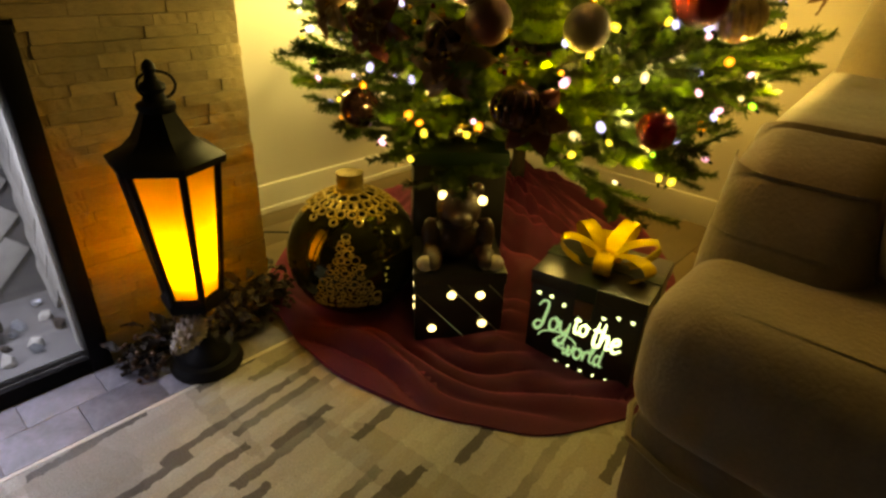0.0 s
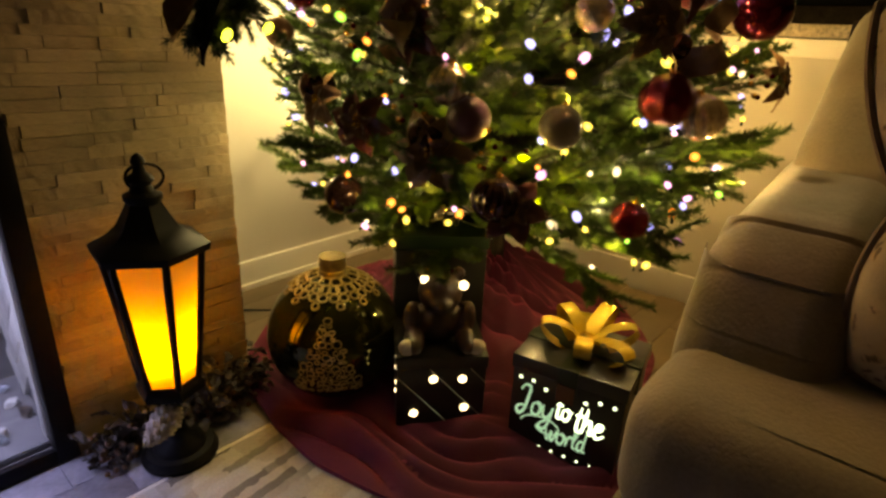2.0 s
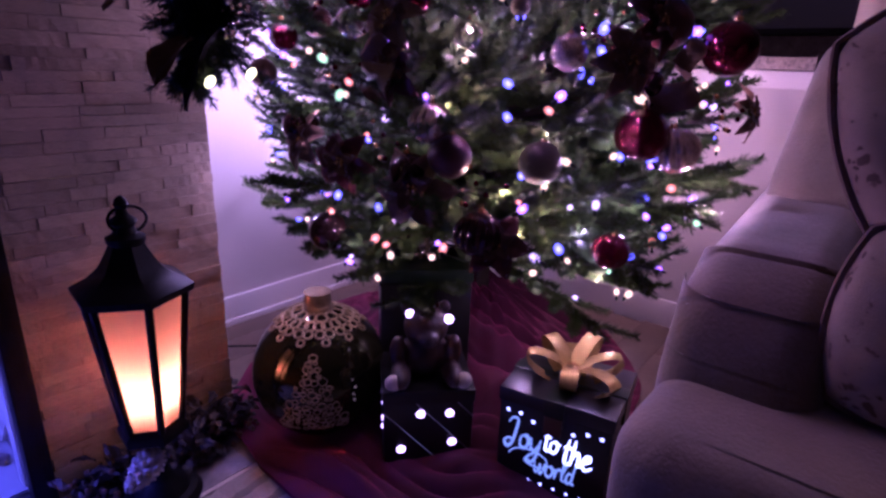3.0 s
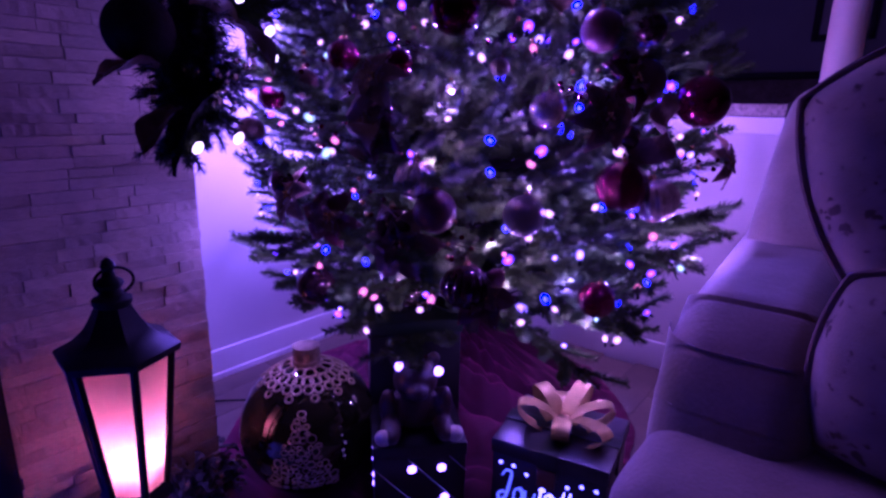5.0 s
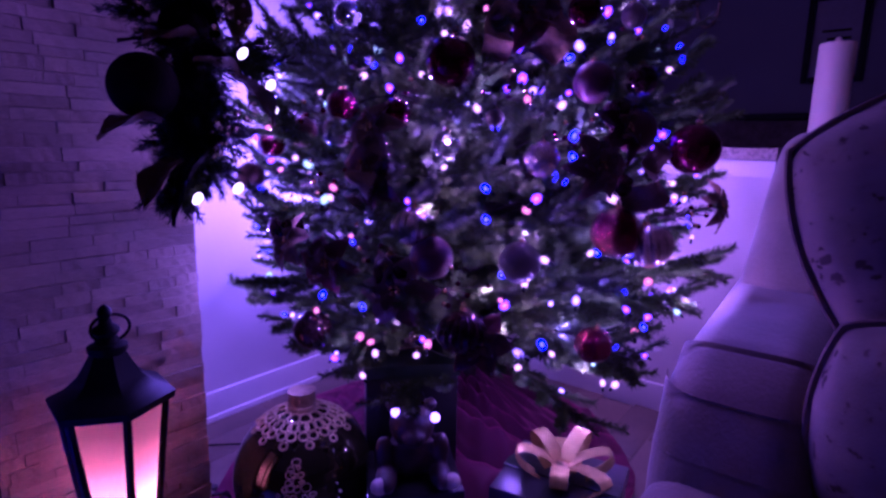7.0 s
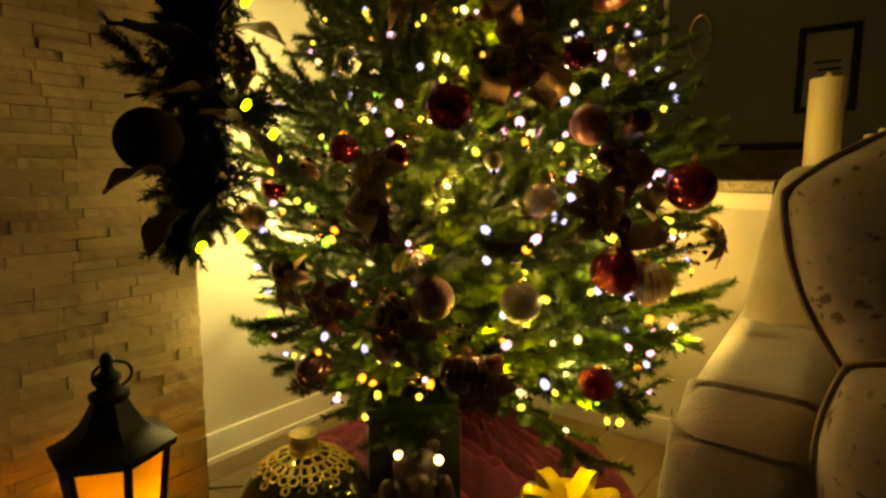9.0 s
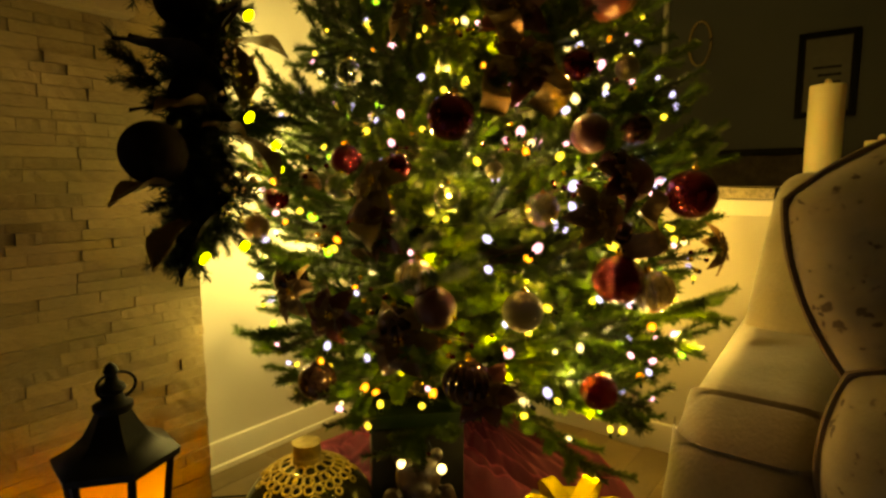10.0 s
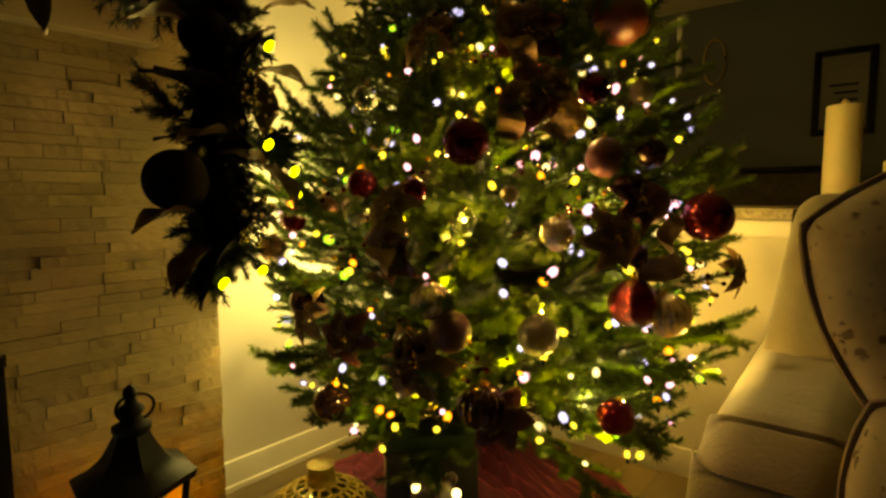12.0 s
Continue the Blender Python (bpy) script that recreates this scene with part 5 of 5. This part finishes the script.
# ---- mantel garland, hanging past the end of the shelf ----
def garland():
    ga = thing("mantel_garland", "pine garland in shaded colours with bronze leaves and lights hanging from mantel", "garland", (0.52, 0.96, 1.36))
    spine = smooth_line([(0.42, 0.96, 1.46), (0.48, 0.93, 1.43), (0.515, 0.90, 1.34), (0.500, 0.88, 1.24), (0.475, 0.88, 1.14), (0.49, 0.88, 1.05), (0.485, 0.88, 0.97), (0.455, 0.88, 0.90)], 8)
    part("stem", tube(spine, 0.006, 6), BARK, ga)
    r = random.Random(3)
    tuft = []
    for k in range(3):
        bm = bmesh.new()
        for i in range(5):
            d = Vector((1, r.uniform(-0.5, 0.5), r.uniform(-0.5, 0.5))).normalized()
            needles(bm, Vector((0, 0, 0)), d * r.uniform(0.07, 0.10), 130, 0.020, r, 0.0013)
        tuft.append(finish(bm, "pine_tuft", SHADEPINE, False))
    for i in range(150):
        p = spine[min(len(spine) - 1, int(len(spine) * i / 150))]
        s = 0.86 if p.z > 0.98 else 0.66
        piece("pine_tuft", tuft[i % 3], pose(*p) @ pose(0, 0, 0, 0, 0, r.uniform(0, 360)) @ pose(0, 0, 0, 0, r.uniform(-10, 60), 0) @ Matrix.Scale(s * r.uniform(0.8, 1.1), 4), ga)
    # the run along the front edge of the shelf
    for i in range(70):
        x = -0.55 + 1.0 * i / 69
        piece("pine_tuft", tuft[i % 3], pose(x, 0.955 + r.uniform(-0.01, 0.02), 1.385 + r.uniform(-0.02, 0.02)) @ pose(0, 0, 0, 0, 0, r.uniform(0, 360)) @ pose(0, 0, 0, 0, r.uniform(-20, 70), 0) @ Matrix.Scale(r.uniform(0.7, 0.95), 4), ga)
    # single shoots that stand out of the outline
    for x, zz, ry, rz, q in ((0.40, 1.18, -25, 185, 0.75), (0.42, 1.165, -5, 178, 0.7), (0.55, 1.125, -2, -3, 1.15), (0.54, 1.135, 8, -8, 1.0), (0.53, 1.11, 4, 5, 0.95), (0.44, 0.92, 62, 190, 0.7), (0.50, 0.95, 40, -5, 0.75), (0.52, 1.29, -20, -10, 0.7)):
        piece("pine_tuft", tuft[r.randrange(3)], pose(x, 0.87, zz, 0, ry, rz) @ Matrix.Scale(q, 4), ga)
    leaf = finish(petal(0.10, 0.034, 0.4), "gold_leaf", OLDGOLD)
    for x, y, zz, ry, rz in ((0.515, 0.82, 1.235, 0, -6), (0.50, 0.82, 1.25, -50, 10), (0.51, 0.82, 1.23, 70, 20), (0.405, 0.825, 1.01, 12, 190), (0.525, 0.82, 1.085, 45, -5), (0.46, 0.82, 1.125, 5, -160),
                             (0.55, 0.84, 1.345, -18, -12), (0.45, 0.82, 1.10, 8, 10), (0.42, 0.84, 1.30, 10, 175), (0.43, 0.83, 0.955, 40, 200), (0.30, 0.99, 1.37, 70, 200)):
        piece("gold_leaf", leaf, pose(x, y, zz, 0, ry, rz), ga)
    # wide leaves and baubles take the colour with the shade painted in
    wide = finish(petal(0.16, 0.05, 0.3), "dark_leaf", SHADEBROWN)
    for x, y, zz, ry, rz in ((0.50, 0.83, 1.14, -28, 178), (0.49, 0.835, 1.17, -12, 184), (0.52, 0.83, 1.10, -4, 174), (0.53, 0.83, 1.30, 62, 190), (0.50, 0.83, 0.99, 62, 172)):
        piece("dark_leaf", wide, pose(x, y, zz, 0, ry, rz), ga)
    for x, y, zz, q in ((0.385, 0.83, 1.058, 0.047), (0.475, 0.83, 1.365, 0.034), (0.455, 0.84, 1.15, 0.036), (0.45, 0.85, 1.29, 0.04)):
        part("bauble", ellipsoid((x, y, zz), (q, q, q), None, 26, 16), SHADEBROWN, ga, "brown bauble with its shade in the colour")
    berries = bmesh.new()
    for k in range(60):
        cx, cz = ((0.505, 0.99), (0.505, 1.18), (0.515, 1.20))[k % 3]
        ellipsoid((cx + r.uniform(-0.032, 0.032), 0.815 + r.uniform(-0.02, 0.02), cz + r.uniform(-0.04, 0.04)), (r.uniform(0.003, 0.006),) * 3, berries, 8, 6)
    tagged(part("berry_cluster", berries, CHAMPAGNE, ga, "frosted champagne berries"), kind="stuff")
    cb = finish(ellipsoid((0, 0, 0), (0.0066, 0.0066, 0.010), None, 10, 8), "cool_light", COOLBULB)
    for p in ((0.447, 0.815, 0.896), (0.52, 0.82, 0.908), (0.54, 0.81, 1.282), (0.53, 0.805, 1.12), (0.59, 0.82, 1.078), (0.594, 0.82, 1.035)):
        piece("cool_light", cb, pose(*p, 20, 30), ga)


garland()


# ---- floor greenery round the lantern ----
def floor_greens():
    fg = thing("floor_greenery", "dark berry and leaf garland on the hearth beside the lantern", "garland", (0.4, 1.15, 0.0))
    r = random.Random(21)
    # dark brown leaves, their colour deepened for the shadow they lie in
    leaf = finish(petal(0.05, 0.016, 0.3), "leaf", mat("shaded_brown_leaf", (0.035, 0.025, 0.017), 0.7, vary=0.5, scale=30, bump=0.3))
    for k in range(210):
        t = (k / 210) ** 0.8
        x = 0.25 + 0.42 * t + r.uniform(-0.02, 0.02)
        y = 1.165 + 0.03 * math.sin(9 * t) + r.uniform(-0.035, 0.03)
        zz = 0.012 + abs(r.gauss(0, 0.028)) * (1 + 2.6 * max(0, t - 0.55))
        piece("leaf", leaf, pose(x, y, zz, r.uniform(-50, 50), r.uniform(-60, 20), r.uniform(0, 360)) @ Matrix.Scale(r.uniform(0.6, 1.2), 4), fg)
    berries = bmesh.new()
    for k in range(160):
        t = r.random()
        ellipsoid((0.25 + 0.42 * t, 1.16 + r.uniform(-0.05, 0.05), 0.015 + abs(r.gauss(0, 0.03)) * (1 + 2.8 * max(0, t - 0.55))), (r.uniform(0.004, 0.008),) * 3, berries, 8, 6)
    tagged(part("berry_cluster", berries, BRONZE, fg, "bronze berries"), kind="stuff")
    part("stem", tube(smooth_line([(0.24, 1.17, 0.012), (0.36, 1.18, 0.02), (0.5, 1.16, 0.03), (0.66, 1.15, 0.06)], 6), 0.004, 6), BARK, fg)


floor_greens()
# pine cone in front of the pedestal
pc = thing("pine_cone", "frosted brown pine cone beside the lantern foot", "pine cone", (0.385, 1.0, 0.04))
sc = finish(petal(0.022, 0.009, 0.1), "scale", PALEPLUSH)
m0 = pose(0.352, 1.045, 0.125, 62, 0, 108)
for k in range(64):
    t = k / 64
    piece("scale", sc, m0 @ pose(0, 0, 0.09 * (t - 0.5), 0, 0, k * 137.5) @ pose(0.026 * math.sin(math.pi * (0.12 + 0.84 * t)) * 0.55, 0, 0, 0, -35, 0) @ Matrix.Scale(0.6 + 0.6 * math.sin(math.pi * t), 4), pc)
part("core", ellipsoid((0, 0, 0), (0.014, 0.014, 0.045), None, 10, 8, m0), BARK, pc)

# ---- candles on the counter ----
def pillar(x, y, r, h, label):
    ca = thing("pillar_candle", label, "candle", (x, y, 0.995), "candles on the counter")
    part("wax", lathe([(r, 0.9955), (r * 1.01, 1.0), (r, 0.995 + h - 0.004), (r * 0.95, 0.995 + h), (r * 0.5, 0.995 + h - 0.004)], 30, m=pose(x, y, 0)), WAX, ca)
    part("wick", ellipsoid((x, y, 0.995 + h + 0.006), (0.011, 0.011, 0.014), None, 12, 8), WAX, ca, "rounded LED flame tip")
    return ca


pillar(2.20, 0.145, 0.05, 0.325, "tall cream pillar candle on the granite counter")
pillar(2.22, -0.005, 0.045, 0.145, "short cream pillar candle on the granite counter")

# ---- far kitchen ----
pf = thing("picture_frame", "dark framed print on the far wall", "picture", (4.59, 0.33, 1.72))
fb = bmesh.new()
for lo, hi in (((4.565, 0.16, 1.44), (4.598, 0.20, 2.0)), ((4.565, 0.46, 1.44), (4.598, 0.50, 2.0)), ((4.565, 0.20, 1.96), (4.598, 0.46, 2.0)), ((4.565, 0.20, 1.44), (4.598, 0.46, 1.48))):
    box(lo, hi, 0.004, fb)
part("frame", fb, BLACK, pf)
part("print", box((4.585, 0.20, 1.48), (4.597, 0.46, 1.96)), mat("faded_print", (0.11, 0.105, 0.10), 0.6, vary=0.2), pf, smooth=False)
for k in range(3):
    part("printed_line", box((4.582, 0.25, 1.76 - 0.05 * k), (4.5845, 0.41 - 0.03 * k, 1.775 - 0.05 * k)), BLACK, pf, smooth=False)
wr = [(4.57, 1.13 + 0.075 * math.cos(a), 2.03 + 0.16 * math.sin(a)) for a in [2 * math.pi * k / 30 for k in range(31)]]
tagged(new("oval_mirror_frame", finish(tube(wr, 0.012, 8), "oval_mirror_frame", CHAMPAGNE)), "thin oval metal mirror frame on the far wall", "mirror")
solid("window_1", box((4.56, 1.37, 1.9), (4.598, 1.405, 2.4), 0.004), TRIM, "white painted window casing on the far wall", "window")
side = thing("sideboard", "dark low sideboard against the far kitchen wall", "sideboard", (4.3, 0.9, 0))
part("body", box((4.1, 0.3, 0.0), (4.59, 1.5, 1.18), 0.01), LOG, side)
part("top", box((4.07, 0.27, 1.181), (4.595, 1.53, 1.22), 0.006), BLACK, side)

# ---- pieces: stones, planks ----
rng = random.Random(12)
STONES = []
for k in range(10):
    bm = box((-0.5, -0.5, -0.5), (0.5, 0.5, 0.5))
    bmesh.ops.subdivide_edges(bm, edges=[e for e in bm.edges if abs(e.verts[0].co.x - e.verts[1].co.x) > 0.5], cuts=4)
    for v in bm.verts:
        if v.co.y < 0:
            v.co.y += rng.uniform(-0.08, 0.08)
            v.co.z *= rng.uniform(0.955, 1.0)
            v.co.x *= 0.995
    STONES.append(finish(bm, "stone", STONE, False))
loose = bmesh.new()
row = 0
zz = 0.0
while zz < TOP - 0.04:
    h = rng.choice((0.019, 0.023, 0.023, 0.027))
    x = CORNER
    while x > -1.9:
        ln = rng.uniform(0.05, 0.15)
        x0 = max(x - ln, -1.9)
        if x0 + 1.9 < 0.08:
            x0 = -1.9
        a, b = x0, x
        x = x0
        if zz + h > 0.0 and zz < OPEN_T + 0.012:
            if b <= OPEN_R + 0.014 and a >= OPEN_L - 0.014:
                continue
            if a < OPEN_R + 0.014 < b:
                a = OPEN_R + 0.014
            elif a < OPEN_L - 0.014 < b:
                b = OPEN_L - 0.014
            if b - a < 0.012:
                continue
        deep = 0.018 + rng.choice((-0.0025, -0.001, 0.0, 0.0, 0.0, 0.001, 0.0035))
        m = pose((a + b) / 2, FACE + 0.02 - deep / 2, zz + h / 2) @ Matrix.Diagonal((b - a - 0.0006, deep, h - 0.0005, 1))
        src = STONES[rng.randrange(10)]
        if a > 0.225 and zz < 1.37:
            piece("stone", src, m, breast)
        else:
            n = len(loose.verts)
            loose.from_mesh(src)
            loose.verts.ensure_lookup_table()
            for v in loose.verts[n:]:
                v.co = m @ v.co
    zz += h
tagged(part("stone_rest", loose, STONEFAR, breast, smooth=False), kind="stuff")
# the return of the breast, towards the tree wall
ret = bmesh.new()
zz = 0.0
while zz < TOP - 0.04:
    y = FACE + 0.02
    while y < BACK - 0.06:
        y1 = min(BACK - 0.002, y + rng.uniform(0.1, 0.22))
        box((CORNER - 0.004, y + 0.001, zz), (CORNER + 0.006 + rng.uniform(0, 0.006), y1 - 0.001, zz + 0.022), 0, ret)
        y = y1
    zz += 0.023
tagged(part("stone_return", ret, STONE, breast, smooth=False), kind="stuff")

planks = bpy.data.objects["floor"]
PW = 0.127
PLANKS = [finish(box((0, 0, -0.013), (ln, PW - 0.0015, 0.0), 0.0012), "plank", PLANK) for ln in (0.9, 1.15, 1.4)]
y = BACK - 0.001 - PW
while y > SOUTH + 0.02:
    x = WEST + rng.uniform(-0.5, -0.02) + 0.5
    while x < HALF - 0.05:
        k = rng.randrange(3)
        ln = (0.9, 1.15, 1.4)[k]
        if y > -2.4:
            piece("plank", PLANKS[k], pose(x, y, 0), planks)
        x += ln + 0.001
    y -= PW
